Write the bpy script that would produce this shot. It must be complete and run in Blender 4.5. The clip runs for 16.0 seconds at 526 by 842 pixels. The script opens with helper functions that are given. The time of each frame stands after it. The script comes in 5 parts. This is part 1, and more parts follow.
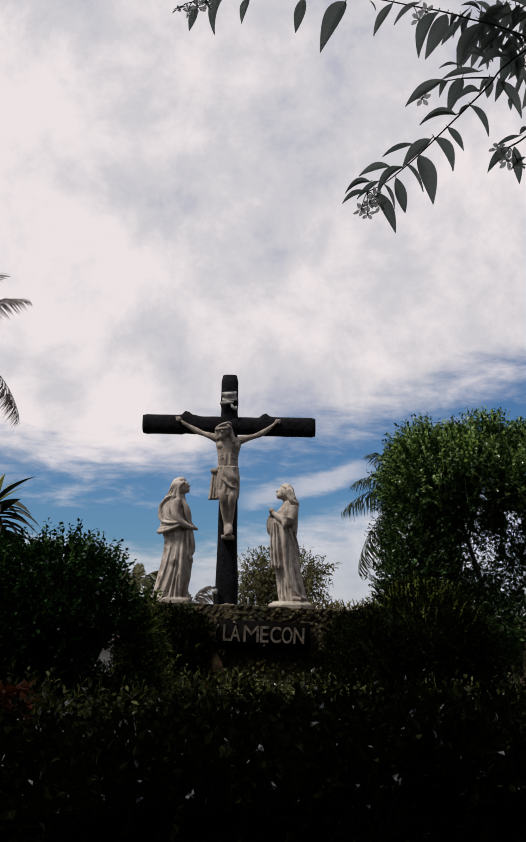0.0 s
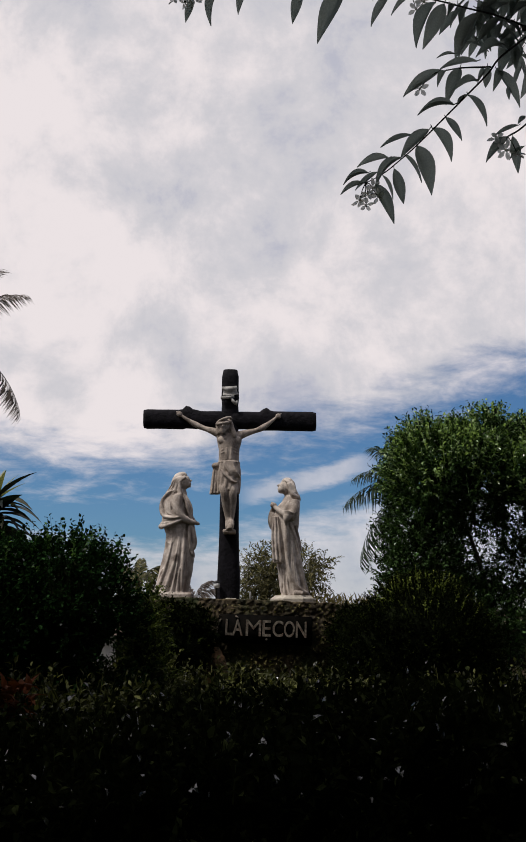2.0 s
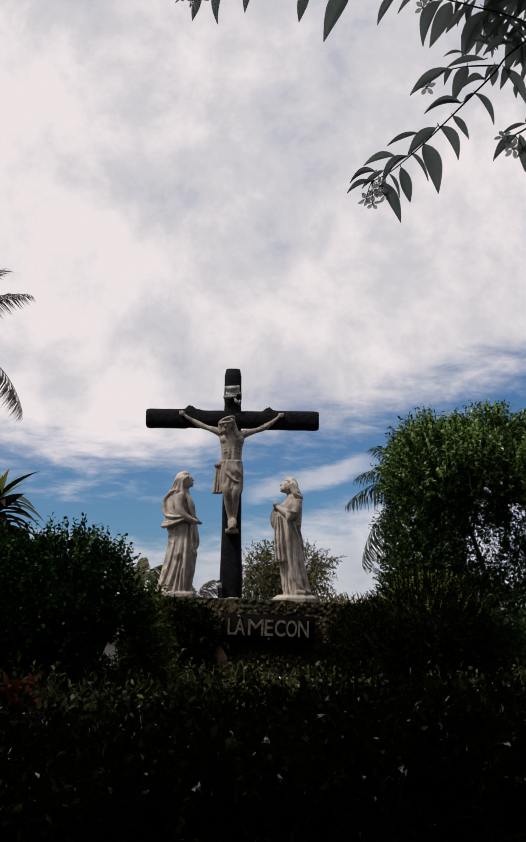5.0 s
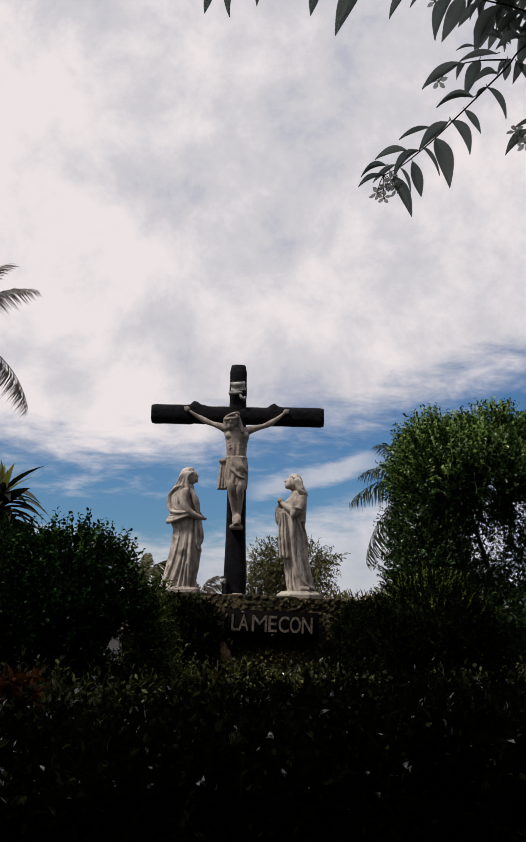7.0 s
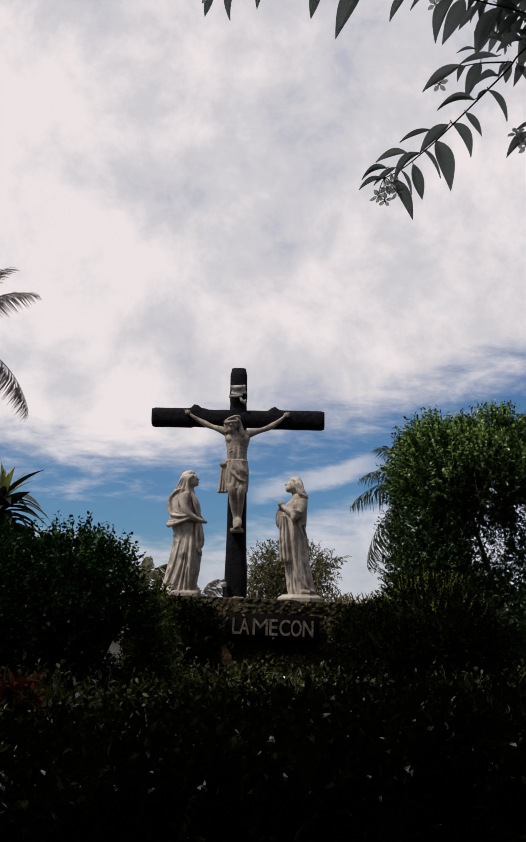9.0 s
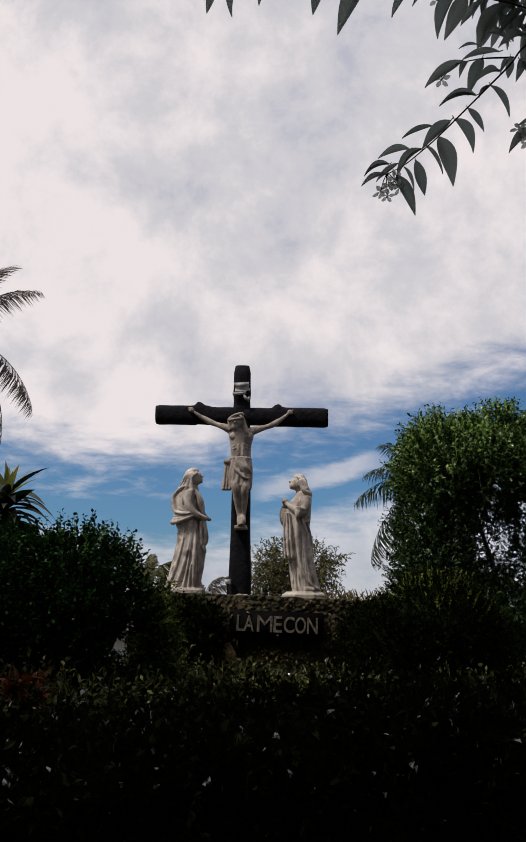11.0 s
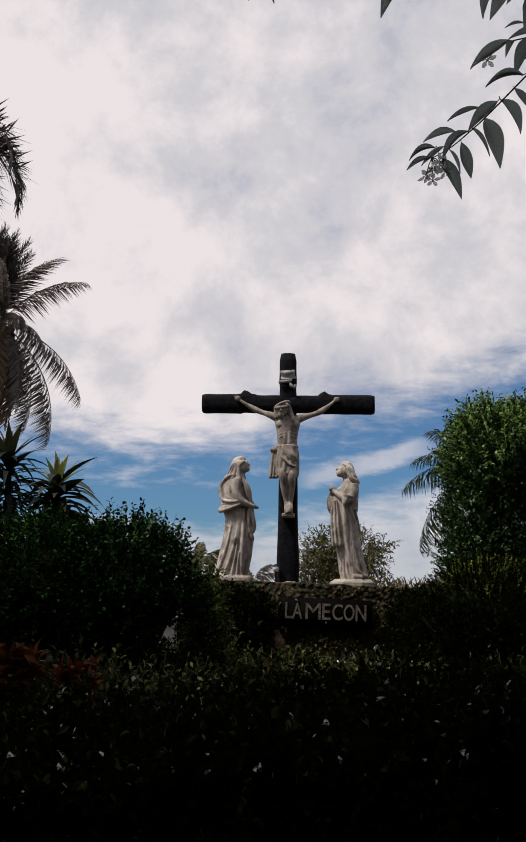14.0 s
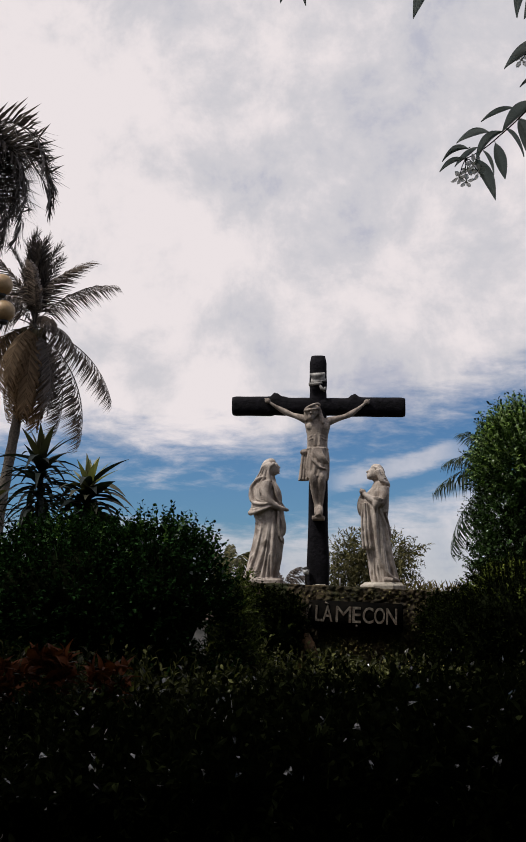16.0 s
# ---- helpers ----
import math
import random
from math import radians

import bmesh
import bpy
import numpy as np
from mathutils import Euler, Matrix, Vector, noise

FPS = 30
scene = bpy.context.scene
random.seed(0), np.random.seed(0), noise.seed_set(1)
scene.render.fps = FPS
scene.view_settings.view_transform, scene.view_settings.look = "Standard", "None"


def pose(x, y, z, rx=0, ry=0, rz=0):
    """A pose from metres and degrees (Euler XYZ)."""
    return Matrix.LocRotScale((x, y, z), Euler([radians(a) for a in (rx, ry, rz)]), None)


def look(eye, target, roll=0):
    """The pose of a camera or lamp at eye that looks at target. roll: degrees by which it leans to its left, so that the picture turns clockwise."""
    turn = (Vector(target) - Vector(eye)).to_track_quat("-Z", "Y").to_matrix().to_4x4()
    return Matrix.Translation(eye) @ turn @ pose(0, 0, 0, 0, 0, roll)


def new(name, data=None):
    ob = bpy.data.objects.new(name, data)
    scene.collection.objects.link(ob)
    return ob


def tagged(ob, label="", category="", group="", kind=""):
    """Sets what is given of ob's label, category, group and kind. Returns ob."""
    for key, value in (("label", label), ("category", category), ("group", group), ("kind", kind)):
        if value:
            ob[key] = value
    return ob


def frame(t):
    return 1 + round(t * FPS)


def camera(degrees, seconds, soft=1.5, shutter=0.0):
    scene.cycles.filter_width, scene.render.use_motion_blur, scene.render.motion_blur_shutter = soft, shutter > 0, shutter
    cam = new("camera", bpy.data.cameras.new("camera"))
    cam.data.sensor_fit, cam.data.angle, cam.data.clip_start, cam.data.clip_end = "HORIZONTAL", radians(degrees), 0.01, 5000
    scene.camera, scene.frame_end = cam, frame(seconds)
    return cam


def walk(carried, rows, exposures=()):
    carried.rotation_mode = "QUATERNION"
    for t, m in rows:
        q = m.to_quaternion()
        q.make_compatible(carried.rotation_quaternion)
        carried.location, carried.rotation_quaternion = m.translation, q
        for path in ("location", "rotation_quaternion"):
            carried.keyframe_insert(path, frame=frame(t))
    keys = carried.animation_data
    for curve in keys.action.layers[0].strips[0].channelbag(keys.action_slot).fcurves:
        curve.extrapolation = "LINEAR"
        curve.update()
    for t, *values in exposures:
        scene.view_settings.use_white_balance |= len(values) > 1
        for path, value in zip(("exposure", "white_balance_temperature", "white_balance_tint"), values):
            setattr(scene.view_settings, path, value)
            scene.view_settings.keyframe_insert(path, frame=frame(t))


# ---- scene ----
cam = camera(31.90, 16.0)
walk(cam, [
    (0.0, pose(0.010, -0.004, 1.608, 103.083, -0.419, -0.453)),
    (0.5, pose(0.012, -0.003, 1.606, 102.832, -0.214, -0.362)),
    (1.0, pose(0.012, 0.000, 1.605, 102.699, -0.087, -0.381)),
    (1.5, pose(0.014, -0.001, 1.605, 102.757, -0.078, -0.452)),
    (2.0, pose(0.012, -0.001, 1.606, 102.740, -0.031, -0.307)),
    (2.5, pose(0.014, 0.000, 1.605, 102.635, 0.139, -0.262)),
    (3.0, pose(0.013, -0.001, 1.605, 102.764, -0.037, -0.293)),
    (3.5, pose(0.011, -0.001, 1.604, 102.898, -0.059, -0.124)),
    (4.0, pose(0.009, -0.002, 1.605, 102.883, -0.152, -0.212)),
    (6.5, pose(0.002, 0.002, 1.601, 102.480, -0.412, 0.012)),
    (7.0, pose(0.000, 0.000, 1.600, 102.500, -0.620, 0.000)),
    (7.5, pose(-0.000, 0.001, 1.602, 102.649, -0.593, 0.005)),
    (8.0, pose(-0.001, 0.001, 1.600, 102.691, -0.634, 0.108)),
    (8.5, pose(-0.002, 0.003, 1.599, 102.559, -0.485, 0.040)),
    (9.0, pose(-0.001, 0.003, 1.601, 102.698, -0.518, 0.047)),
    (11.5, pose(-0.000, 0.001, 1.598, 102.370, -0.386, 0.380)),
    (12.0, pose(0.001, 0.005, 1.597, 101.918, -0.523, 0.515)),
    (12.5, pose(0.002, 0.002, 1.599, 101.954, -0.395, 1.019)),
    (13.0, pose(0.001, 0.004, 1.600, 101.955, -0.210, 1.902)),
    (13.5, pose(0.001, 0.001, 1.600, 101.912, -0.267, 2.777)),
    (14.0, pose(-0.001, 0.000, 1.599, 101.760, -0.366, 3.263)),
    (14.5, pose(-0.001, -0.001, 1.599, 101.909, -0.403, 3.757)),
    (15.0, pose(-0.004, 0.006, 1.600, 101.962, -0.336, 4.732)),
    (15.5, pose(-0.004, 0.004, 1.600, 101.730, -0.613, 5.038)),
    (16.0, pose(-0.004, 0.003, 1.601, 101.890, -0.737, 5.082)),
])

# ---------------------------------------------------------------- sky and sun
SUN_FROM = Vector((-0.47, -0.25, 0.85)).normalized()


def node(tree, kind, **values):
    n = tree.nodes.new(kind)
    for key, value in values.items():
        n.inputs[key].default_value = value
    return n


def math_node(tree, op, a, b=None, c=None):
    n = tree.nodes.new("ShaderNodeMath")
    n.operation = op
    for i, v in enumerate((a, b, c)):
        if v is None:
            continue
        if isinstance(v, (int, float)):
            n.inputs[i].default_value = v
        else:
            tree.links.new(v, n.inputs[i])
    return n.outputs[0]


def mix_colour(tree, fac, a, b, blend="MIX"):
    n = tree.nodes.new("ShaderNodeMix")
    n.data_type, n.blend_type = "RGBA", blend
    for socket, v in ((n.inputs[0], fac), (n.inputs[6], a), (n.inputs[7], b)):
        if isinstance(v, (int, float, tuple)):
            socket.default_value = v if not isinstance(v, tuple) else (*v, 1)
        else:
            tree.links.new(v, socket)
    return n.outputs[2]


def ramp_between(tree, value, low, high):
    n = tree.nodes.new("ShaderNodeMapRange")
    n.interpolation_type = "SMOOTHSTEP"
    n.inputs[1].default_value, n.inputs[2].default_value = low, high
    tree.links.new(value, n.inputs[0])
    return n.outputs[0]


def make_world():
    world = bpy.data.worlds.new("sky")
    scene.world = world
    world.use_nodes = True
    t = world.node_tree
    t.nodes.clear()
    link = t.links.new
    out = t.nodes.new("ShaderNodeOutputWorld")
    back = t.nodes.new("ShaderNodeBackground")
    back.inputs["Strength"].default_value = 0.1
    link(back.outputs[0], out.inputs[0])
    sky = t.nodes.new("ShaderNodeTexSky")
    sky.sky_type, sky.sun_disc = "NISHITA", False
    sky.sun_elevation = math.asin(SUN_FROM.z)
    sky.sun_rotation = math.atan2(SUN_FROM.x, SUN_FROM.y)
    co = t.nodes.new("ShaderNodeTexCoord")
    sep = t.nodes.new("ShaderNodeSeparateXYZ")
    link(co.outputs["Generated"], sep.inputs[0])
    x, y, z = sep.outputs
    deg = 180 / math.pi
    elev = math_node(t, "MULTIPLY", math_node(t, "ARCSINE", z), deg)
    azim = math_node(t, "MULTIPLY", math_node(t, "ARCTAN2", x, y), deg)

    # a flat layer of cloud, seen in perspective
    depth = math_node(t, "ADD", math_node(t, "MAXIMUM", z, 0.0), 0.16)
    flat = t.nodes.new("ShaderNodeCombineXYZ")
    link(math_node(t, "DIVIDE", x, depth), flat.inputs[0])
    link(math_node(t, "DIVIDE", y, depth), flat.inputs[1])
    flat.inputs[2].default_value = 3.7

    def cloud_noise(scale, detail, rough, warp=0.0):
        n = node(t, "ShaderNodeTexNoise", Scale=scale, Detail=detail, Roughness=rough, Distortion=warp)
        link(flat.outputs[0], n.inputs["Vector"])
        return n.outputs[0]

    big = cloud_noise(0.9, 4, 0.55, 0.2)
    mid = cloud_noise(2.6, 6, 0.6, 0.35)
    fine = cloud_noise(7.0, 6, 0.62, 0.3)

    # lower edge of the layer: higher to the east
    east = t.nodes.new("ShaderNodeClamp")
    link(math_node(t, "ADD", azim, 5.0), east.inputs[0])
    east.inputs[1].default_value, east.inputs[2].default_value = 0.0, 22.0
    edge = math_node(t, "MULTIPLY_ADD", east.outputs[0], 0.255, 10.5)
    ragged = math_node(t, "ADD", math_node(t, "MULTIPLY", math_node(t, "SUBTRACT", mid, 0.5), 7.0),
                       math_node(t, "MULTIPLY", math_node(t, "SUBTRACT", fine, 0.5), 6.4))
    above = math_node(t, "ADD", math_node(t, "SUBTRACT", elev, edge), ragged)
    deck = ramp_between(t, above, -2.6, 2.4)
    # haze and low cloud near the ground
    low = math_node(t, "ADD", math_node(t, "SUBTRACT", math_node(t, "MULTIPLY_ADD", east.outputs[0], 0.22, 4.9), elev), math_node(t, "MULTIPLY", ragged, 0.55))
    haze = math_node(t, "MULTIPLY", ramp_between(t, low, -1.2, 2.2), 0.76)
    # one long thin streak in the blue
    slope = math_node(t, "MULTIPLY_ADD", azim, 0.24, 8.3)
    off = math_node(t, "ADD", math_node(t, "SUBTRACT", elev, slope), math_node(t, "MULTIPLY", ragged, 0.22))
    thin = math_node(t, "SUBTRACT", 1.0, ramp_between(t, math_node(t, "ABSOLUTE", off), 0.25, 1.0))
    span = math_node(t, "SUBTRACT", 1.0, ramp_between(t, math_node(t, "ABSOLUTE", math_node(t, "SUBTRACT", azim, 3.2)), 2.0, 5.2))
    streak = math_node(t, "MULTIPLY", math_node(t, "MULTIPLY", thin, span), 0.62)

    cover = math_node(t, "MAXIMUM", math_node(t, "MAXIMUM", deck, haze), streak)
    puff = node(t, "ShaderNodeTexNoise", Scale=8.5, Detail=8, Roughness=0.64, Distortion=0.15)
    link(co.outputs["Generated"], puff.inputs["Vector"])
    soft = node(t, "ShaderNodeTexNoise", Scale=2.2, Detail=3, Roughness=0.5)
    link(co.outputs["Generated"], soft.inputs["Vector"])
    tone = math_node(t, "ADD", math_node(t, "MULTIPLY", puff.outputs[0], 0.62),
                     math_node(t, "ADD", math_node(t, "MULTIPLY", soft.outputs[0], 0.25), math_node(t, "MULTIPLY", mid, 0.13)))
    tone = math_node(t, "SUBTRACT", tone, math_node(t, "MULTIPLY", azim, 0.0012))
    tone = math_node(t, "SUBTRACT", tone, math_node(t, "MULTIPLY", ramp_between(t, elev, 26.0, 40.0), 0.075))
    shade = ramp_between(t, tone, 0.425, 0.575)
    white = mix_colour(t, shade, (6.1, 5.97, 6.35), (8.3, 7.65, 7.75))
    white = mix_colour(t, math_node(t, "SUBTRACT", 1.0, ramp_between(t, tone, 0.36, 0.44)), white, (4.9, 4.95, 5.75))
    blue = mix_colour(t, 1.0, sky.outputs[0], (0.37, 0.585, 0.80), "MULTIPLY")
    link(mix_colour(t, cover, blue, white), back.inputs["Color"])
    return world


make_world()
sun = new("sun", bpy.data.lights.new("sun", "SUN"))
sun.data.energy, sun.data.angle, sun.data.color = 2.9, radians(7), (1.0, 0.95, 0.87)
sun.matrix_world = look(SUN_FROM * 60, (0, 0, 0))
scene.view_settings.exposure = 0.0


# ---------------------------------------------------------------- materials
def material(name, dark, light, rough=0.7, scale=8.0, bump=0.2, bump_scale=40.0, metal=0.0, vary="", leak=0.0,
             stain=None, stain_scale=2.0, stain_amount=0.5, spec=0.5, mostly=1.0, waxy=0.0, glow=(1.2, 1.3, 0.6), spot=None, often=0.985):
    """Two-scale noise between two colours, fine relief, and stains of a third colour."""
    m = bpy.data.materials.new(name)
    m.use_nodes = True
    t = m.node_tree
    link = t.links.new
    p = t.nodes["Principled BSDF"]
    p.inputs["Roughness"].default_value, p.inputs["Metallic"].default_value = rough, metal
    p.inputs["Specular IOR Level"].default_value = spec
    co = t.nodes.new("ShaderNodeTexCoord")
    n = node(t, "ShaderNodeTexNoise", Scale=scale, Detail=6, Roughness=0.6)
    link(co.outputs["Object"], n.inputs["Vector"])
    fac = ramp_between(t, n.outputs[0], 0.3, 0.7)
    if vary == "island":
        g = t.nodes.new("ShaderNodeNewGeometry")
        chance = g.outputs["Random Per Island"]
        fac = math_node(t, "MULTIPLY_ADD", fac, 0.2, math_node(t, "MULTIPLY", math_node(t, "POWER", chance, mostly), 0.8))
        if waxy:
            other = math_node(t, "FRACT", math_node(t, "MULTIPLY", chance, 91.7))
            link(math_node(t, "MULTIPLY_ADD", math_node(t, "GREATER_THAN", other, often), waxy, spec), p.inputs["Specular IOR Level"])
            p.inputs["IOR"].default_value = 1.62
    elif vary == "object":
        g = t.nodes.new("ShaderNodeObjectInfo")
        fac = math_node(t, "MULTIPLY_ADD", fac, 0.4, math_node(t, "MULTIPLY", g.outputs["Random"], 0.6))
    colour = mix_colour(t, fac, dark, light)
    if stain:
        s = node(t, "ShaderNodeTexNoise", Scale=stain_scale, Detail=5, Roughness=0.65)
        stretch = t.nodes.new("ShaderNodeMapping")
        stretch.inputs["Scale"].default_value = (1.0, 1.0, 0.45)
        link(co.outputs["Object"], stretch.inputs[0])
        link(stretch.outputs[0], s.inputs["Vector"])
        colour = mix_colour(t, math_node(t, "MULTIPLY", ramp_between(t, s.outputs[0], 0.46, 0.66), stain_amount), colour, stain)
    if spot:   # a single dark stain: centre and radius
        far = t.nodes.new("ShaderNodeVectorMath")
        far.operation = "DISTANCE"
        link(co.outputs["Object"], far.inputs[0])
        far.inputs[1].default_value = spot[:3]
        near = math_node(t, "MULTIPLY_ADD", n.outputs[0], spot[3] * 0.8, far.outputs["Value"])
        colour = mix_colour(t, math_node(t, "SUBTRACT", 0.85, math_node(t, "MULTIPLY", ramp_between(t, near, spot[3] * 0.7, spot[3] * 1.5), 0.85)), colour, (0.06, 0.04, 0.03))
    link(colour, p.inputs["Base Color"])
    if bump:
        b = node(t, "ShaderNodeTexNoise", Scale=bump_scale, Detail=5, Roughness=0.6)
        link(co.outputs["Object"], b.inputs["Vector"])
        k = node(t, "ShaderNodeBump", Strength=bump, Distance=0.02)
        link(b.outputs[0], k.inputs["Height"])
        link(k.outputs[0], p.inputs["Normal"])
    if leak:
        tr = t.nodes.new("ShaderNodeBsdfTranslucent")
        link(mix_colour(t, 1.0, colour, glow, "MULTIPLY"), tr.inputs[0])
        mix = t.nodes.new("ShaderNodeMixShader")
        mix.inputs[0].default_value = leak
        link(p.outputs[0], mix.inputs[1])
        link(tr.outputs[0], mix.inputs[2])
        link(mix.outputs[0], t.nodes["Material Output"].inputs[0])
    return m


M_STONE = material("weathered_white_stone", (0.32, 0.27, 0.235), (0.63, 0.555, 0.50), 0.85, 9, 0.35, 50,
                   stain=(0.15, 0.115, 0.095), stain_scale=5.5, stain_amount=0.8)
M_STAINED = material("stained_white_stone", (0.32, 0.27, 0.235), (0.63, 0.555, 0.50), 0.85, 9, 0.35, 50,
                     stain=(0.15, 0.115, 0.095), stain_scale=5.5, stain_amount=0.8, spot=(0.012, -0.18, 0.57, 0.075))
M_CORPUS = material("aged_cream_stone", (0.25, 0.205, 0.175), (0.47, 0.40, 0.345), 0.85, 11, 0.35, 60,
                    stain=(0.11, 0.085, 0.07), stain_scale=7, stain_amount=0.8)
M_PLINTH = material("dirty_cast_concrete", (0.36, 0.32, 0.27), (0.56, 0.51, 0.44), 0.9, 6, 0.35, 45,
                    stain=(0.12, 0.10, 0.07), stain_scale=4, stain_amount=0.7)
M_CROSS = material("black_painted_log", (0.0025, 0.0024, 0.0036), (0.0105, 0.0095, 0.0135), 0.8, 12, 0.7, 22, spec=0.12)
M_PLAQUE = material("grey_stone_scroll", (0.18, 0.175, 0.17), (0.48, 0.46, 0.44), 0.85, 14, 0.3, 60)
M_ROCK = material("mossy_rubble_rock", (0.016, 0.012, 0.007), (0.095, 0.070, 0.037), 0.95, 9, 0.7, 30,
                  stain=(0.03, 0.045, 0.012), stain_scale=3, stain_amount=0.8)
M_LATERITE = material("rusty_laterite_rock", (0.03, 0.018, 0.008), (0.20, 0.105, 0.045), 0.95, 14, 0.9, 30,
                      stain=(0.02, 0.026, 0.008), stain_scale=7, stain_amount=0.9)
M_BOARD = material("black_sign_paint", (0.002, 0.002, 0.002), (0.006, 0.005, 0.004), 0.9, 10, 0.3, 40, spec=0.04)
M_LETTER = material("worn_grey_letter_paint", (0.045, 0.036, 0.029), (0.22, 0.19, 0.155), 0.85, 22, 0.3, 60,
                    stain=(0.07, 0.032, 0.014), stain_scale=9, stain_amount=0.8)
M_EARTH = material("dark_garden_soil", (0.02, 0.016, 0.010), (0.06, 0.05, 0.03), 0.95, 3, 0.5, 20, spec=0.1)
M_BARK = material("grey_brown_bark", (0.05, 0.042, 0.034), (0.14, 0.115, 0.09), 0.9, 14, 0.7, 30)
M_TWIG = material("dark_twig", (0.015, 0.014, 0.010), (0.045, 0.04, 0.03), 0.85, 20, 0.4, 60)
# Near black, so the shade inside foliage is put into this colour.
M_CORE = material("shade_black_core", (0.003, 0.004, 0.002), (0.010, 0.013, 0.006), 1.0, 10, 0.6, 12, spec=0.0)
# Shade put into colour: most leaves near black, a few pale as if lit.
M_HEDGE = material("shade_dark_hedge_leaf", (0.0008, 0.0018, 0.0004), (0.14, 0.17, 0.06), 0.22, 4, 0, vary="island", leak=0.05, spec=0.0, mostly=16.0, waxy=1.0, often=0.955)
M_BUSH = material("shade_dark_bush_leaf", (0.001, 0.003, 0.0008), (0.050, 0.125, 0.040), 0.3, 4, 0, vary="island", leak=0.15, spec=0.0, mostly=11.0, waxy=0.9, often=0.985)
M_BED = material("shade_dark_bed_leaf", (0.002, 0.004, 0.001), (0.23, 0.24, 0.09), 0.3, 3, 0, vary="island", leak=0.2, spec=0.04, mostly=5.6, waxy=1.0, often=0.945)
M_WALL_LEAF = material("wall_creeper_leaf", (0.025, 0.024, 0.008), (0.24, 0.21, 0.09), 0.4, 3, 0, vary="island", leak=0.25, spec=0.06, mostly=2.6)
# Shaded copy of the tree's leaf, near black; its lit copy comes next.
M_TREE = material("shaded_tree_leaf", (0.0015, 0.0045, 0.001), (0.125, 0.23, 0.078), 0.3, 2, 0, vary="island", leak=0.25, spec=0.03, mostly=4.5, waxy=1.0, often=0.955)
# Light from above put into the colour of upper tree and bush leaves.
M_LIT_TREE = material("lit_tree_leaf", (0.042, 0.085, 0.024), (0.44, 0.59, 0.26), 0.3, 2, 0, vary="island", leak=0.38, spec=0.45, mostly=1.3, waxy=0.8)
M_LIT_BUSH = material("lit_green_bush_leaf", (0.02, 0.05, 0.014), (0.17, 0.30, 0.10), 0.4, 3, 0, vary="island", leak=0.3, spec=0.1, mostly=1.8)
M_LIGHT_SHRUB = material("light_shrub_leaf", (0.006, 0.011, 0.003), (0.22, 0.27, 0.07), 0.4, 3, 0, vary="island", leak=0.25, spec=0.05, mostly=3.6)
# Lit rim of the round shrub, painted as yellow-green leaves.
M_LIT_RIM = material("lit_yellow_green_leaf", (0.03, 0.05, 0.010), (0.34, 0.40, 0.10), 0.5, 3, 0, vary="island", leak=0.3, spec=0.05, mostly=1.8)
M_OLIVE = material("olive_brown_leaf", (0.025, 0.026, 0.010), (0.22, 0.195, 0.085), 0.6, 2, 0, vary="island", leak=0.2, spec=0.2, mostly=2.2)
# Creeper and round shrub leaves: their shade put into a near-black colour.
M_IVY = material("shade_dark_creeper_leaf", (0.0010, 0.0022, 0.0006), (0.030, 0.040, 0.008), 0.5, 3, 0, vary="island", leak=0.1, spec=0.01, mostly=8.0)
M_PALM = material("palm_leaflet", (0.07, 0.058, 0.05), (0.30, 0.255, 0.225), 0.5, 3, 0, vary="island", leak=0.42, spec=0.2, glow=(1.1, 1.05, 1.0))
M_PALM_GREEN = material("green_palm_leaflet", (0.016, 0.03, 0.018), (0.06, 0.085, 0.05), 0.5, 3, 0, vary="island", leak=0.25, spec=0.3)
M_PALM_DARK = material("dark_palm_leaflet", (0.042, 0.036, 0.034), (0.14, 0.12, 0.11), 0.5, 3, 0, vary="island", leak=0.2, spec=0.2, glow=(1.1, 1.1, 0.95))
M_PALM_DRY = material("dry_palm_leaflet", (0.085, 0.055, 0.030), (0.30, 0.205, 0.12), 0.7, 3, 0, vary="island", leak=0.3, spec=0.2, glow=(1.2, 1.0, 0.8))
M_DRAC = material("dark_strap_leaf", (0.003, 0.006, 0.007), (0.022, 0.031, 0.029), 0.5, 5, 0, vary="object", leak=0.1, spec=0.12)
M_DRAC_DULL = material("brown_green_strap_leaf", (0.020, 0.022, 0.012), (0.065, 0.064, 0.034), 0.55, 5, 0, vary="object", leak=0.2)
M_DRAC_YOUNG = material("yellow_green_strap_leaf", (0.11, 0.125, 0.05), (0.36, 0.35, 0.18), 0.5, 5, 0, vary="object", leak=0.2)
M_RED = material("rust_red_leaf", (0.012, 0.006, 0.003), (0.22, 0.066, 0.024), 0.55, 24, 0.3, 60, vary="object", leak=0.12, spec=0.03)
M_JASMINE = material("jasmine_leaf", (0.085, 0.100, 0.090), (0.17, 0.185, 0.165), 0.5, 30, 0.15, 120, vary="object", leak=0.58, glow=(3.3, 3.3, 3.2), spec=0.3)
M_PETAL = material("white_petal", (0.74, 0.74, 0.70), (0.86, 0.85, 0.82), 0.6, 20, 0, leak=0.85, glow=(1.15, 1.15, 1.12))
M_GLOBE = material("yellowed_opal_globe", (0.24, 0.15, 0.07), (0.46, 0.31, 0.16), 0.5, 6, 0.05, 30,
                   stain=(0.30, 0.20, 0.09), stain_scale=6, stain_amount=0.6)
M_IRON = material("black_iron", (0.012, 0.012, 0.012), (0.03, 0.03, 0.03), 0.5, 20, 0.2, 60, metal=0.3)
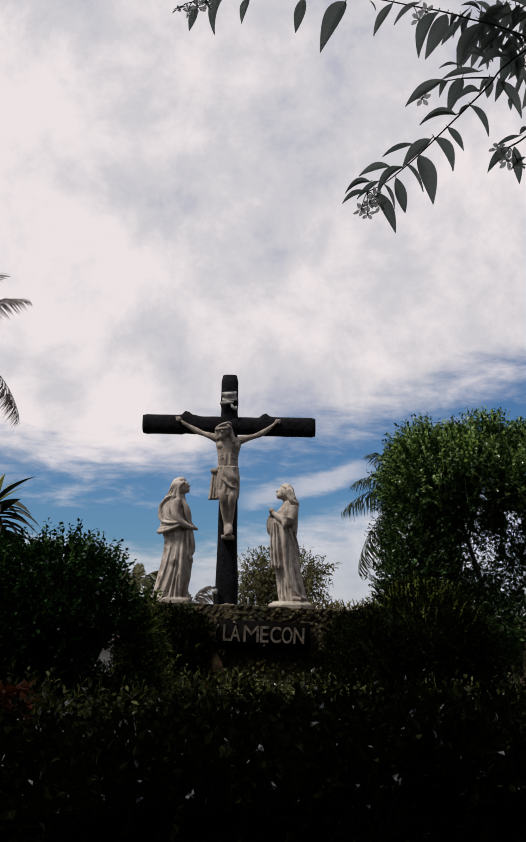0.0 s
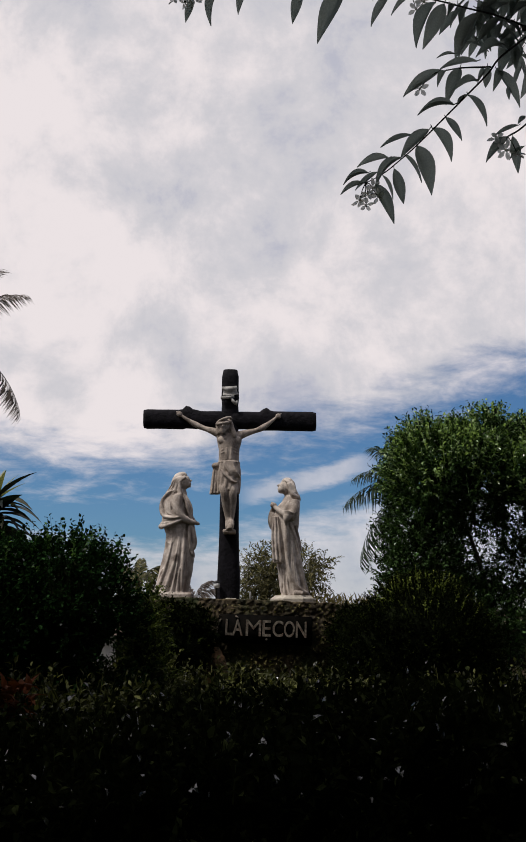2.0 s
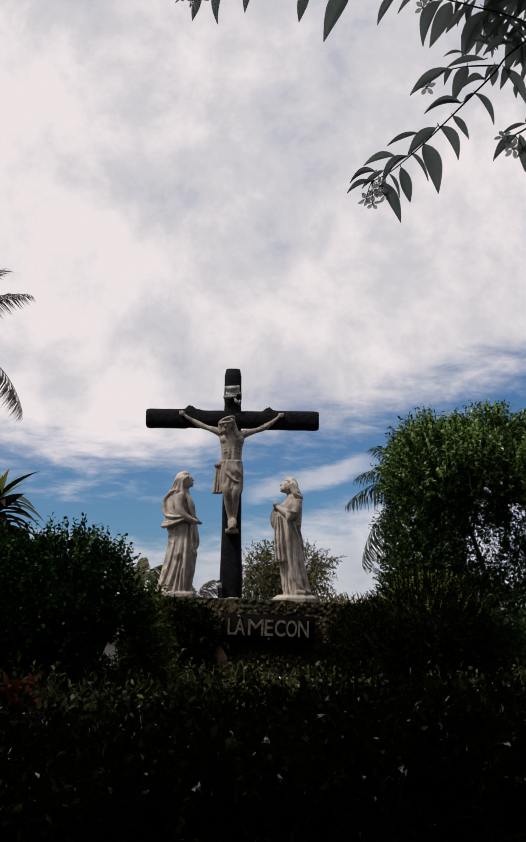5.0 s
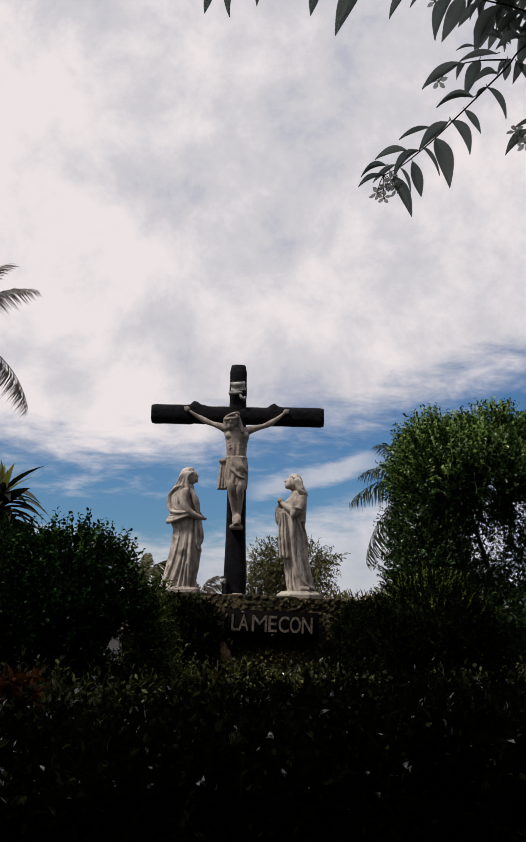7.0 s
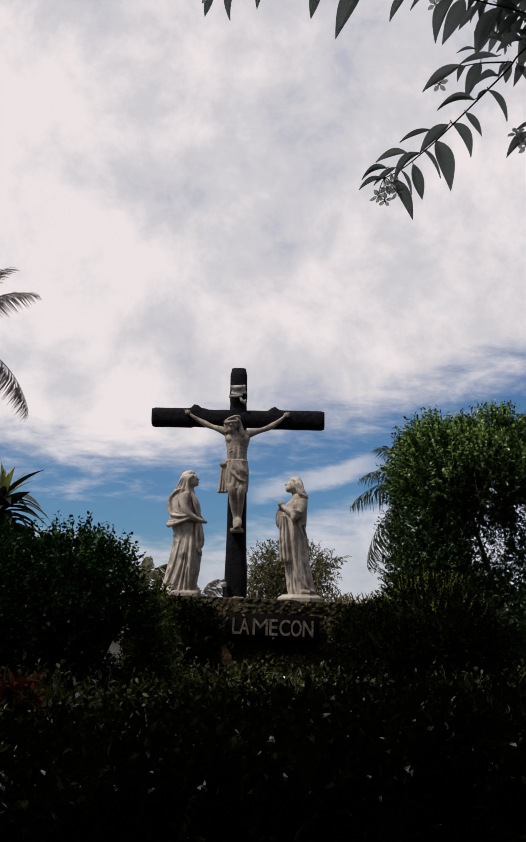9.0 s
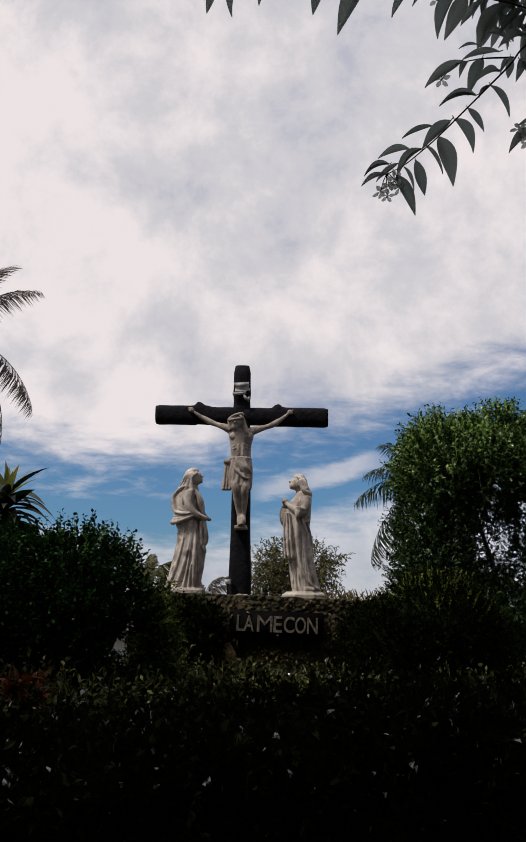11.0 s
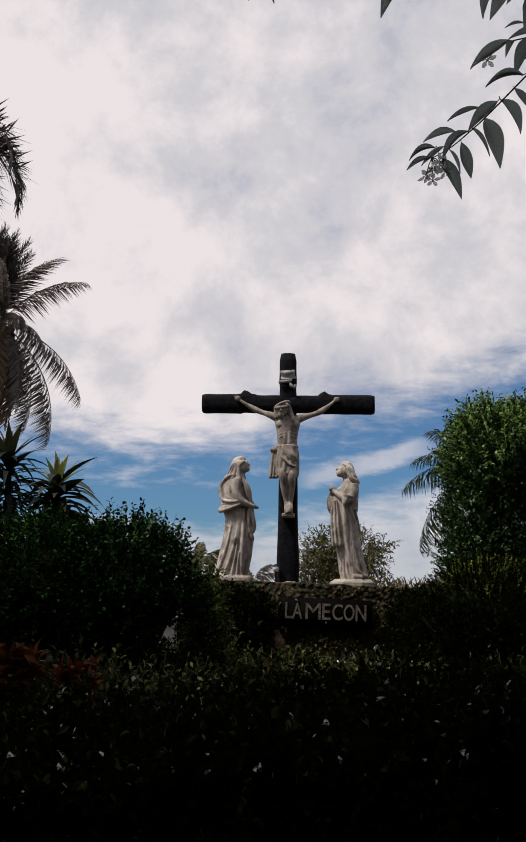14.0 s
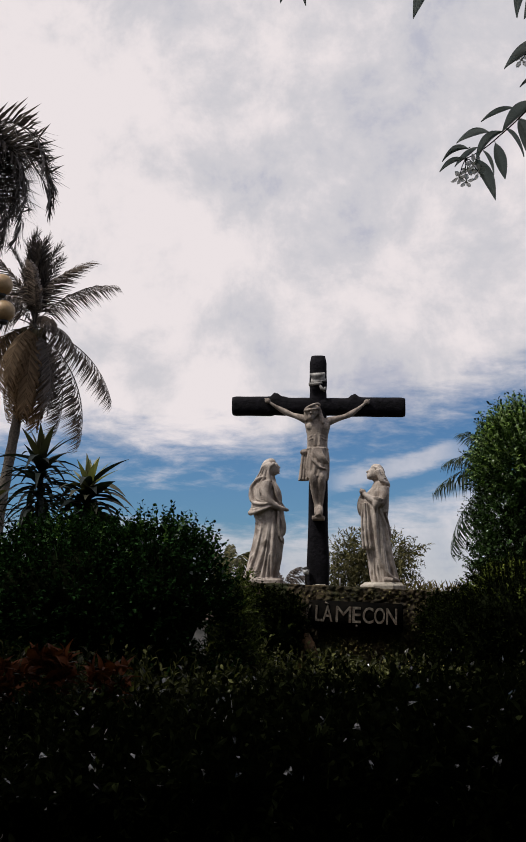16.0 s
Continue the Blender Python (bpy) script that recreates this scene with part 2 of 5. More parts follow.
M_LAMPGLASS = material("frosted_lamp_glass", (0.50, 0.50, 0.50), (0.66, 0.66, 0.66), 0.3, 10, 0)
M_PIPE = material("galvanised_pipe", (0.28, 0.28, 0.28), (0.42, 0.42, 0.42), 0.5, 20, 0.1, 60, metal=0.6)
M_NUT = material("coconut_husk", (0.05, 0.04, 0.015), (0.12, 0.09, 0.04), 0.7, 12, 0.3, 40)
M_WALLPAINT = material("white_wall_paint", (0.66, 0.65, 0.62), (0.80, 0.79, 0.77), 0.8, 2, 0.1, 30,
                       stain=(0.4, 0.38, 0.34), stain_scale=1.2, stain_amount=0.5)
M_TIMBER = material("weathered_timber", (0.12, 0.09, 0.05), (0.30, 0.23, 0.14), 0.85, 10, 0.4, 30)
M_ROOF = material("dull_roof_tile", (0.06, 0.04, 0.03), (0.14, 0.09, 0.07), 0.85, 6, 0.4, 16)
M_GRASS = material("dry_grass", (0.10, 0.08, 0.03), (0.26, 0.21, 0.10), 0.8, 4, 0, vary="island", leak=0.3, spec=0.2)


# ---------------------------------------------------------------- building helpers
def finish(bm, name, mat, smooth=True):
    me = bpy.data.meshes.new(name)
    bm.normal_update()
    bm.to_mesh(me)
    bm.free()
    me.materials.append(mat)
    if smooth:
        me.shade_smooth()
    return me


def part(name, bm, mat=None, parent=None, label="", smooth=True):
    ob = new(name, finish(bm, name, mat, smooth) if isinstance(bm, bmesh.types.BMesh) else bm)
    ob.parent = parent
    if label:
        tagged(ob, label)
    return ob


def thing(name, place, label, category, group="", kind=""):
    ob = new(name)
    ob.location = place
    ob.empty_display_size = 0.1
    return tagged(ob, label, category, group, kind)


def loft(bm, rings, cap=True):
    rows = [[bm.verts.new(p) for p in ring] for ring in rings]
    n = len(rows[0])
    for a, b in zip(rows, rows[1:]):
        for i in range(n):
            bm.faces.new((a[i], a[(i + 1) % n], b[(i + 1) % n], b[i]))
    if cap:
        bm.faces.new(list(reversed(rows[0])))
        bm.faces.new(rows[-1])
    return bm


def tube(bm, points, radii, n=10, flat=1.0):
    """A tube through points, with a radius at each one."""
    pts = [Vector(p) for p in points]
    side, rings = None, []
    for i, p in enumerate(pts):
        d = (pts[min(i + 1, len(pts) - 1)] - pts[max(i - 1, 0)]).normalized()
        if side is None:
            side = d.orthogonal().normalized()
        side = (side - d * side.dot(d)).normalized()
        up = d.cross(side)
        r = radii[i] if isinstance(radii, (list, tuple)) else radii
        rings.append([p + (side * math.cos(a) + up * math.sin(a) * flat) * r
                      for a in (2 * math.pi * k / n for k in range(n))])
    return loft(bm, rings)


def smooth_path(points, steps=6):
    """Catmull-Rom through the points."""
    p = [Vector(q) for q in points]
    p = [2 * p[0] - p[1]] + p + [2 * p[-1] - p[-2]]
    out = []
    for i in range(1, len(p) - 2):
        for s in range(steps):
            t = s / steps
            out.append(0.5 * (2 * p[i] + (p[i + 1] - p[i - 1]) * t + (2 * p[i - 1] - 5 * p[i] + 4 * p[i + 1] - p[i + 2]) * t ** 2
                              + (3 * p[i] - p[i - 1] - 3 * p[i + 1] + p[i + 2]) * t ** 3))
    out.append(p[-2])
    return out


def ball(bm, centre, radii, turn=None, seg=16):
    m = Matrix.Translation(centre) @ (turn or Matrix.Identity(4)) @ Matrix.Diagonal((*radii, 1))
    bmesh.ops.create_uvsphere(bm, u_segments=seg, v_segments=seg // 2 + 2, radius=1, matrix=m)


def block(bm, low, high, bevel=0.0):
    c = [(a + b) / 2 for a, b in zip(low, high)]
    s = [b - a for a, b in zip(low, high)]
    got = bmesh.ops.create_cube(bm, size=1, matrix=Matrix.Translation(c) @ Matrix.Diagonal((*s, 1)))
    if bevel:
        edges = list({e for v in got["verts"] for e in v.link_edges})
        bmesh.ops.bevel(bm, geom=edges, offset=bevel, segments=2, affect="EDGES")


def mesh_from_arrays(name, verts, faces, mat, smooth=False):
    me = bpy.data.meshes.new(name)
    me.from_pydata(verts.reshape(-1, 3).tolist(), [], faces.tolist())
    me.materials.append(mat)
    if smooth:
        me.shade_smooth()
    return me


def unit(v):
    return v / np.maximum(np.linalg.norm(v, axis=-1, keepdims=True), 1e-9)


def leaf_mesh(name, base, way, normal, length, width, mat, droop=0.2, stalk=None, thick=0.003):
    """Many small folded, pointed leaves in one mesh."""
    n = len(base)
    way = unit(way)
    side = unit(np.cross(normal, way))
    nor = np.cross(way, side)
    L, Wd = length[:, None], (length * width)[:, None]
    v = np.stack([
        base,
        base + way * L * 0.38 + side * Wd + nor * Wd * 0.35,
        base + way * L * 0.42,
        base + way * L * 0.38 - side * Wd + nor * Wd * 0.35,
        base + way * L * 0.75 + side * Wd * 0.62 + nor * (Wd * 0.2 - L * droop * 0.3),
        base + way * L * 0.75 - side * Wd * 0.62 + nor * (Wd * 0.2 - L * droop * 0.3),
        base + way * L - nor * L * droop,
    ], 1)
    if stalk is not None:   # thin twigs that carry the leaves
        a, b = stalk
        w = unit(np.cross(b - a, np.array([0.3, 0.9, 0.2]))) * thick
        tv = np.stack([a - w, a + w, b + w * 0.4, b - w * 0.4], 1).reshape(-1, 3)
        tf = (np.arange(len(a))[:, None] * 4 + np.arange(4)[None] + 7 * n).tolist()
    f = np.array([[0, 2, 1], [0, 3, 2], [1, 2, 4], [2, 3, 5], [2, 6, 4], [2, 5, 6]])
    faces = (np.arange(n)[:, None, None] * 7 + f[None]).reshape(-1, 3)
    if stalk is None:
        return mesh_from_arrays(name, v, faces, mat)
    me = bpy.data.meshes.new(name)
    me.from_pydata(v.reshape(-1, 3).tolist() + tv.tolist(), [], faces.tolist() + tf)
    me.materials.append(mat)
    return me


def twig_leaves(name, rng, start, way, twig, count, length, width, mat, spread=0.9, lift=0.15):
    """Leaves set along short twigs that begin at the start points."""
    n = len(start)
    s = (np.arange(count) + 0.6) / count
    base = start[:, None] + way[:, None] * (twig[:, None, None] * s[None, :, None])
    base = base + rng.normal(0, 0.06, base.shape) * twig[:, None, None] * 0.3
    out = unit(rng.normal(0, 1, base.shape))
    d = unit(way[:, None] * 0.7 + out * spread + np.array([0, 0, lift]))
    nor = unit(rng.normal(0, 0.55, base.shape) + np.array([0, 0, 1.0]) + way[:, None] * 0.2)
    size = length * rng.uniform(0.6, 1.25, base.shape[:2]) * (1.05 - 0.35 * s[None])
    return leaf_mesh(name, base.reshape(-1, 3), d.reshape(-1, 3), nor.reshape(-1, 3), size.reshape(-1), width, mat,
                     stalk=(start - way * twig[:, None] * 0.4, start + way * twig[:, None]), thick=0.0016 + length * 0.02)


def shell_points(rng, n, blobs, inner=0.72):
    """Points and outward ways near the surface of a union of ellipsoids (centre, radii)."""
    area = np.array([r[0] * r[1] + r[1] * r[2] + r[0] * r[2] for _, r in blobs])
    pick = rng.choice(len(blobs), int(n * 1.9), p=area / area.sum())
    c = np.array([b[0] for b in blobs])[pick]
    r = np.array([b[1] for b in blobs])[pick]
    d = unit(rng.normal(0, 1, (len(pick), 3)))
    p = c + d * r * rng.uniform(inner, 1.0, (len(pick), 1))
    keep = np.ones(len(p), bool)
    for k, (bc, br) in enumerate(blobs):
        inside = (((p - np.array(bc)) / np.array(br)) ** 2).sum(1) < 0.55
        keep &= ~(inside & (pick != k))
    p, d = p[keep][:n], unit(d / r)[keep][:n]
    return p, d


def core_mesh(blobs, shrink=0.8, rough=0.12, div=3):
    """Solid filler blobs; near black, they stand for the shade among inner twigs."""
    bm = bmesh.new()
    for c, r in blobs:
        got = bmesh.ops.create_icosphere(bm, subdivisions=div, radius=1)
        for v in got["verts"]:
            k = shrink * (1 + rough * 2 * noise.noise(v.co * 2.7 + Vector(c)))
            v.co = Vector(c) + Vector((v.co.x * r[0], v.co.y * r[1], v.co.z * r[2])) * k
    return bm


def frond_mesh(name, rng, length, droop, leaflets, leaflet, mat, hang=0.5, side_angle=60, bushy=False, width=0.022):
    """A palm frond along +x from the origin that arches up and down in z: a rib and two rows of leaflets."""
    def spine(s):
        return np.array([length * (s - 0.22 * droop * s * s), 0.0, length * (0.32 * s - droop * 0.75 * s * s)])
    if bushy:
        angles = [radians(38 - 128 * (k / 40) ** droop) for k in range(40)]
        xs = np.concatenate([[0], np.cumsum(np.cos(angles))]) * length / 40
        zs = np.concatenate([[0], np.cumsum(np.sin(angles))]) * length / 40

        def spine(s):
            return np.array([np.interp(s * 40, np.arange(41), xs) + max(0, s - 1) * 0.01, 0.0, np.interp(s * 40, np.arange(41), zs) - max(0, s - 1) * length])
    verts, faces = [], []
    for i in range(13):
        p, r = spine(i / 12), 0.016 * length / 3 * (1.15 - i / 12)
        for a in range(4):
            verts.append(p + np.array([0, math.cos(a * math.pi / 2) * r, math.sin(a * math.pi / 2) * r]))
        if i:
            k = 4 * i
            faces += [(k - 4 + a, k - 4 + (a + 1) % 4, k + (a + 1) % 4, k + a) for a in range(4)]
    for i in range(leaflets):
        s = 0.14 + 0.86 * (i + rng.uniform(0, 0.7)) / leaflets
        p, q = spine(s), spine(min(s + 0.02, 1.02))
        t = unit(q - p)
        size = leaflet * (0.55 + 0.75 * math.sin(math.pi * min(0.98, 0.12 + 0.86 * s) ** 0.9)) * rng.uniform(0.8, 1.12)
        for sgn in (-1, 1):
            a = radians(side_angle - 25 * s + rng.uniform(-9, 9))
            side = np.array([0, sgn, 0.0])
            if bushy:
                turn = rng.uniform(-1.3, 1.3)
                side = np.array([0, sgn * math.cos(turn), math.sin(turn)])
            d = unit(t * math.cos(a) + side * math.sin(a) + np.array([0, 0, rng.uniform(-0.1, 0.25)]))
            down = np.array([0, 0, -hang * rng.uniform(0.7, 1.3)])
            w = unit(np.cross(d, np.array([0.1, 0, 1.0]) + t * 0.4)) * width * size / leaflet
            mid, tip = p + d * size * 0.5 + down * size * 0.22, p + unit(d + down) * size * 0.98 + down * size * 0.2
            k = len(verts)
            verts += [p - w * 0.5, p + w * 0.5, mid + w, mid - w, tip]
            faces += [(k, k + 1, k + 2, k + 3), (k + 3, k + 2, k + 4)]
    me = bpy.data.meshes.new(name)
    me.from_pydata([tuple(v) for v in verts], [], faces)
    me.materials.append(mat)
    return me


def palm(name, label, base, top, rng, fronds, length, leaflet, mats, count=60, bend=0.4, trunk=0.13, group="", bushy=False, nuts=0):
    """A palm: ringed trunk, fronds all round the crown, nuts."""
    ob = thing(name, base, label, "palm tree", group)
    rel = Vector(top) - Vector(base)
    bm = bmesh.new()
    path = smooth_path([(0, 0, 0), (rel.x * 0.2 - bend * 0.3, rel.y * 0.3, rel.z * 0.35), (rel.x * 0.65 - bend * 0.2, rel.y * 0.65, rel.z * 0.7), rel], 10)
    tube(bm, path, [trunk * (1.25 - 0.5 * i / len(path)) * (1.06 if i % 2 else 0.96) for i in range(len(path))], 10)
    part("trunk", bm, M_BARK, ob)
    kinds = [frond_mesh("frond", rng, length, dr, count, leaflet, m, hang, bushy=bushy, width=0.028 if bushy else 0.022) for dr, hang, m in
             (((1.2, 0.10, mats[0]), (1.5, 0.13, mats[0]), (1.8, 0.16, mats[0])) if bushy else
              ((0.35, 0.05, mats[2]), (0.62, 1.1, mats[0]), (0.95, 1.4, mats[0]), (0.6, 1.3, mats[1])))]
    for turn, pitch, kind, size in fronds:
        f = part("frond", kinds[kind], None, ob)
        f.matrix_local = Matrix.Translation(rel) @ pose(0, 0, 0, rng.uniform(-14, 14), -pitch, turn) @ Matrix.Scale(size, 4)
    for i in range(nuts):
        bm = bmesh.new()
        ball(bm, rel + Vector((math.cos(i * 2.4) * 0.3, math.sin(i * 2.4) * 0.3, -0.25 - 0.1 * (i % 3))), (0.13, 0.13, 0.16), seg=10)
        part("coconut", bm, M_NUT, ob)
    return ob


# ---------------------------------------------------------------- ground
def make_ground():
    bm = bmesh.new()
    bmesh.ops.create_grid(bm, x_segments=60, y_segments=60, size=1)
    for v in bm.verts:
        r = max(abs(v.co.x), abs(v.co.y))
        v.co.x, v.co.y = v.co.x * (6 + 1500 * r ** 4), v.co.y * (6 + 1500 * r ** 4) + 6
        v.co.z = 0.03 * noise.noise(v.co * 0.8) if r < 0.9 else 0
    tagged(part("ground", bm, M_EARTH), "dark bare garden soil under the hedges", "ground", kind="structure")


make_ground()


# ---------------------------------------------------------------- rock-faced mound with its sign
MOUND_TOP = 1.94


def mound_front(x):
    return 11.92 + 0.10 * (x - 0.1) ** 2


def make_mound():
    """A rubble-faced retaining wall whose front bows towards the garden; its top carries the figures."""
    bm = bmesh.new()
    nx, nz = 230, 130
    def stone(p):
        d, where = noise.voronoi(Vector((p.x * 15 + 0.8 * noise.noise(p * 6), p.y * 21.0, p.z)))
        gap = min(1.0, (d[1] - d[0]) * 2.4)
        return 0.018 * gap + 0.02 * noise.noise(p * 17) + 0.05 * noise.noise(p * 2.1)
    rows = []
    for j in range(nz + 14):
        row = []
        for i in range(nx):
            x = -1.75 + 3.5 * i / (nx - 1)
            top = MOUND_TOP + 0.035 - 0.038 * (x + 0.2) + 0.018 * noise.noise(Vector((x * 5, 2, 0)))
            if j < nz:
                z = top * j / (nz - 1)
                y = mound_front(x)
                p = Vector((x, y - stone(Vector((x, z, 1.3))), z))
            else:
                y = mound_front(x) + 1.9 * ((j - nz + 1) / 14) ** 1.4
                p = Vector((x, y, top - 0.01 + 0.012 * noise.noise(Vector((x * 9, y * 9, 4))) - 0.02 * (j > nz)))
            row.append(bm.verts.new(p))
        rows.append(row)
    for a, b in zip(rows, rows[1:]):
        for i in range(nx - 1):
            bm.faces.new((a[i], a[i + 1], b[i + 1], b[i]))
    back = [bm.verts.new((v.co.x, v.co.y + 0.02, 0)) for v in rows[-1]]
    for i in range(nx - 1):
        bm.faces.new((rows[-1][i], rows[-1][i + 1], back[i + 1], back[i]))
    tagged(part("mound_wall", bm, M_ROCK), "brown rubble-stone mound wall with moss under the figures", "stone wall", kind="structure")


make_mound()


def make_wall_creeper():
    rng = np.random.default_rng(71)
    n = 1500
    x, z = rng.uniform(-0.7, 1.0, n), rng.uniform(0.5, 1.92, n)
    keep = ~((x > -0.56) & (x < 0.74) & (z > 1.38) & (z < 1.82))
    x, z = x[keep], z[keep]
    p = np.stack([x, mound_front(x) - 0.065 + rng.uniform(-0.01, 0.02, len(x)), z], 1)
    d = unit(rng.normal(0, 0.6, p.shape) + np.array([0, -0.25, -0.3]))
    me = leaf_mesh("wall_creeper", p, d, unit(rng.normal(0, 0.5, p.shape) + np.array([0, -0.8, 0.8])), rng.uniform(0.02, 0.05, len(x)), 0.3, M_WALL_LEAF)
    tagged(part("wall_creeper", me), "small creeping leaves scattered on the rock wall", "creeper", kind="stuff")


make_wall_creeper()


def letter_mesh(text, size, bold=0.004):
    cu = bpy.data.curves.new("letter", "FONT")
    cu.body, cu.size, cu.extrude, cu.offset = text, size, 0.006, bold
    ob = new("letter", cu)
    me = bpy.data.meshes.new_from_object(ob.evaluated_get(bpy.context.evaluated_depsgraph_get()))
    bpy.data.objects.remove(ob)
    me.materials.clear()
    me.materials.append(M_LETTER)
    return me


def make_sign():
    sign = thing("sign_board", (0.115, 11.80, 1.60), "black painted sign board with worn grey capitals on the rock wall", "sign")
    sign.rotation_euler = (radians(-3), radians(2.0), 0)
    bm = bmesh.new()
    block(bm, (-0.60, 0, -0.175), (0.58, 0.10, 0.175), 0.012)
    part("panel", bm, M_BOARD, sign)
    cap = 0.198
    spots = (("Y", -0.625, 0.10), ("L", -0.475, 0.095), ("A", -0.385, 0.135), ("M", -0.215, 0.20), ("E", -0.005, 0.11),
             ("C", 0.125, 0.14), ("O", 0.27, 0.14), ("N", 0.42, 0.14))
    for ch, x, w in spots:
        x, w = x * 0.985 - 0.043, w * 0.955
        me = letter_mesh(ch, 0.285, 0.0 if ch == "M" else 0.003)
        co = np.array([v.co for v in me.vertices])
        low, high = co.min(0), co.max(0)
        ob = part("letter", me, None, sign)
        sx, sy = w / (high[0] - low[0]), cap / (high[1] - low[1])
        ob.matrix_local = pose(x, -0.004, -0.085, 90, 0, 0) @ Matrix.Diagonal((sx, sy, 1, 1)) @ Matrix.Translation((-low[0], -low[1], 0))
    bm = bmesh.new()
    tube(bm, [(-0.392, -0.006, 0.152), (-0.350, -0.006, 0.128)], 0.011, 6)
    part("accent", bm, M_LETTER, sign)
    bm = bmesh.new()
    ball(bm, (0.008, -0.005, -0.122), (0.014, 0.008, 0.014), seg=8)
    part("accent", bm, M_LETTER, sign)


make_sign()


# ---------------------------------------------------------------- cross
CROSS = Vector((-0.382, 12.5, 1.93))


def make_cross():
    cross = thing("cross", CROSS, "tall black rough-hewn wooden cross standing on the mound", "cross")

    def log(points, half_w, half_d, seed):
        rings = []
        for k, (p, u, v) in enumerate(points):
            ring = []
            for a in range(20):
                ang = 2 * math.pi * a / 20
                c, s = math.cos(ang), math.sin(ang)
                sq = (abs(c) ** 3.2 + abs(s) ** 3.2) ** (-1 / 3.2)
                n = 1 + 0.045 * noise.noise(Vector((c * 1.5, s * 1.5, k * 0.22 + seed)))
                ring.append(p + u * c * sq * half_w[k] * n + v * s * sq * half_d[k] * n)
            rings.append(ring)
        return loft(bmesh.new(), rings)

    X, Y, Z = Vector((1, 0, 0)), Vector((0, 1, 0)), Vector((0, 0, 1))
    n = 34
    zs = [i / (n - 1) for i in range(n)]
    pts = [(Vector((0, 0, 3.225 * s)), X, Y) for s in zs]
    hw = [0.146 - 0.026 * min(1, s * 1.6) + 0.012 * math.exp(-((s - 0.1) / 0.06) ** 2) - 0.02 * (s > 0.985) for s in zs]
    hw = [w - 0.008 * math.exp(-((s - 0.86) / 0.02) ** 2) + 0.010 * math.exp(-((s - 0.885) / 0.012) ** 2) for w, s in zip(hw, zs)]
    part("post", log(pts, hw, [w * 0.92 for w in hw], 1.0), M_CROSS, cross)

    tilt = Matrix.Rotation(radians(0.85), 3, "Y")
    n = 50
    rings_p, hz = [], []
    for i in range(n):
        x = -1.195 + 2.39 * i / (n - 1)
        bump = 0.030 * (math.exp(-((x + 0.59) / 0.05) ** 2) + math.exp(-((x - 0.50) / 0.05) ** 2))
        lift = 0.016 * (1 if -0.64 < x < -0.35 else 0) * (x + 0.35) / -0.29
        p = tilt @ Vector((x, 0, 0))
        rings_p.append((p + Vector((0, 0, 2.51 + bump * 0.9 + lift)), Z, Y))
        hz.append(0.132 + bump * 0.9 - (0.012 if abs(x) < 0.45 else 0) - (0.012 if abs(x) > 1.18 else 0))
    part("crossbeam", log(rings_p, hz, [0.118] * n, 7.0), M_CROSS, cross)

    # scroll plaque: a curved sheet with rolled ends
    rings = []
    for i in range(13):
        s = i / 12
        z = 2.955 - 0.125 * s
        y = -0.135 - 0.012 * math.sin(s * math.pi * 2)
        w = 0.100 + 0.006 * math.sin(s * 9)
        lean = 0.02 * (s - 0.5)
        rings.append([Vector((-w + lean, y + 0.012, z + 0.008)), Vector((-w * 0.5, y - 0.004, z)), Vector((w * 0.5, y - 0.006, z + 0.01)),
                      Vector((w + lean, y + 0.010, z + 0.02)), Vector((w + lean, y + 0.04, z + 0.02)), Vector((-w + lean, y + 0.04, z + 0.008))])
    bm = loft(bmesh.new(), rings)
    tube(bm, [(-0.125, -0.135, 2.80), (0.0, -0.15, 2.805), (0.06, -0.145, 2.82)], [0.024, 0.02, 0.016], 8)
    tube(bm, [(0.02, -0.14, 2.80), (0.05, -0.15, 2.74), (0.09, -0.14, 2.715), (0.10, -0.13, 2.76)], [0.012, 0.024, 0.028, 0.012], 8)
    part("plaque", bm, M_PLAQUE, cross, "weathered grey scroll plaque")


make_cross()


# ---------------------------------------------------------------- figures
def sculpt(name, bm, place, mat, label, voxel=0.0075, smooth=3):
    """Joins overlapping forms into one carved skin."""
    ob = part(name, bm, mat)
    ob.location = place
    re = ob.modifiers.new("skin", "REMESH")
    re.mode, re.voxel_size, re.use_smooth_shade = "VOXEL", voxel, True
    sm = ob.modifiers.new("worn", "SMOOTH")
    sm.factor, sm.iterations = 0.5, smooth
    return tagged(ob, label, "statue")


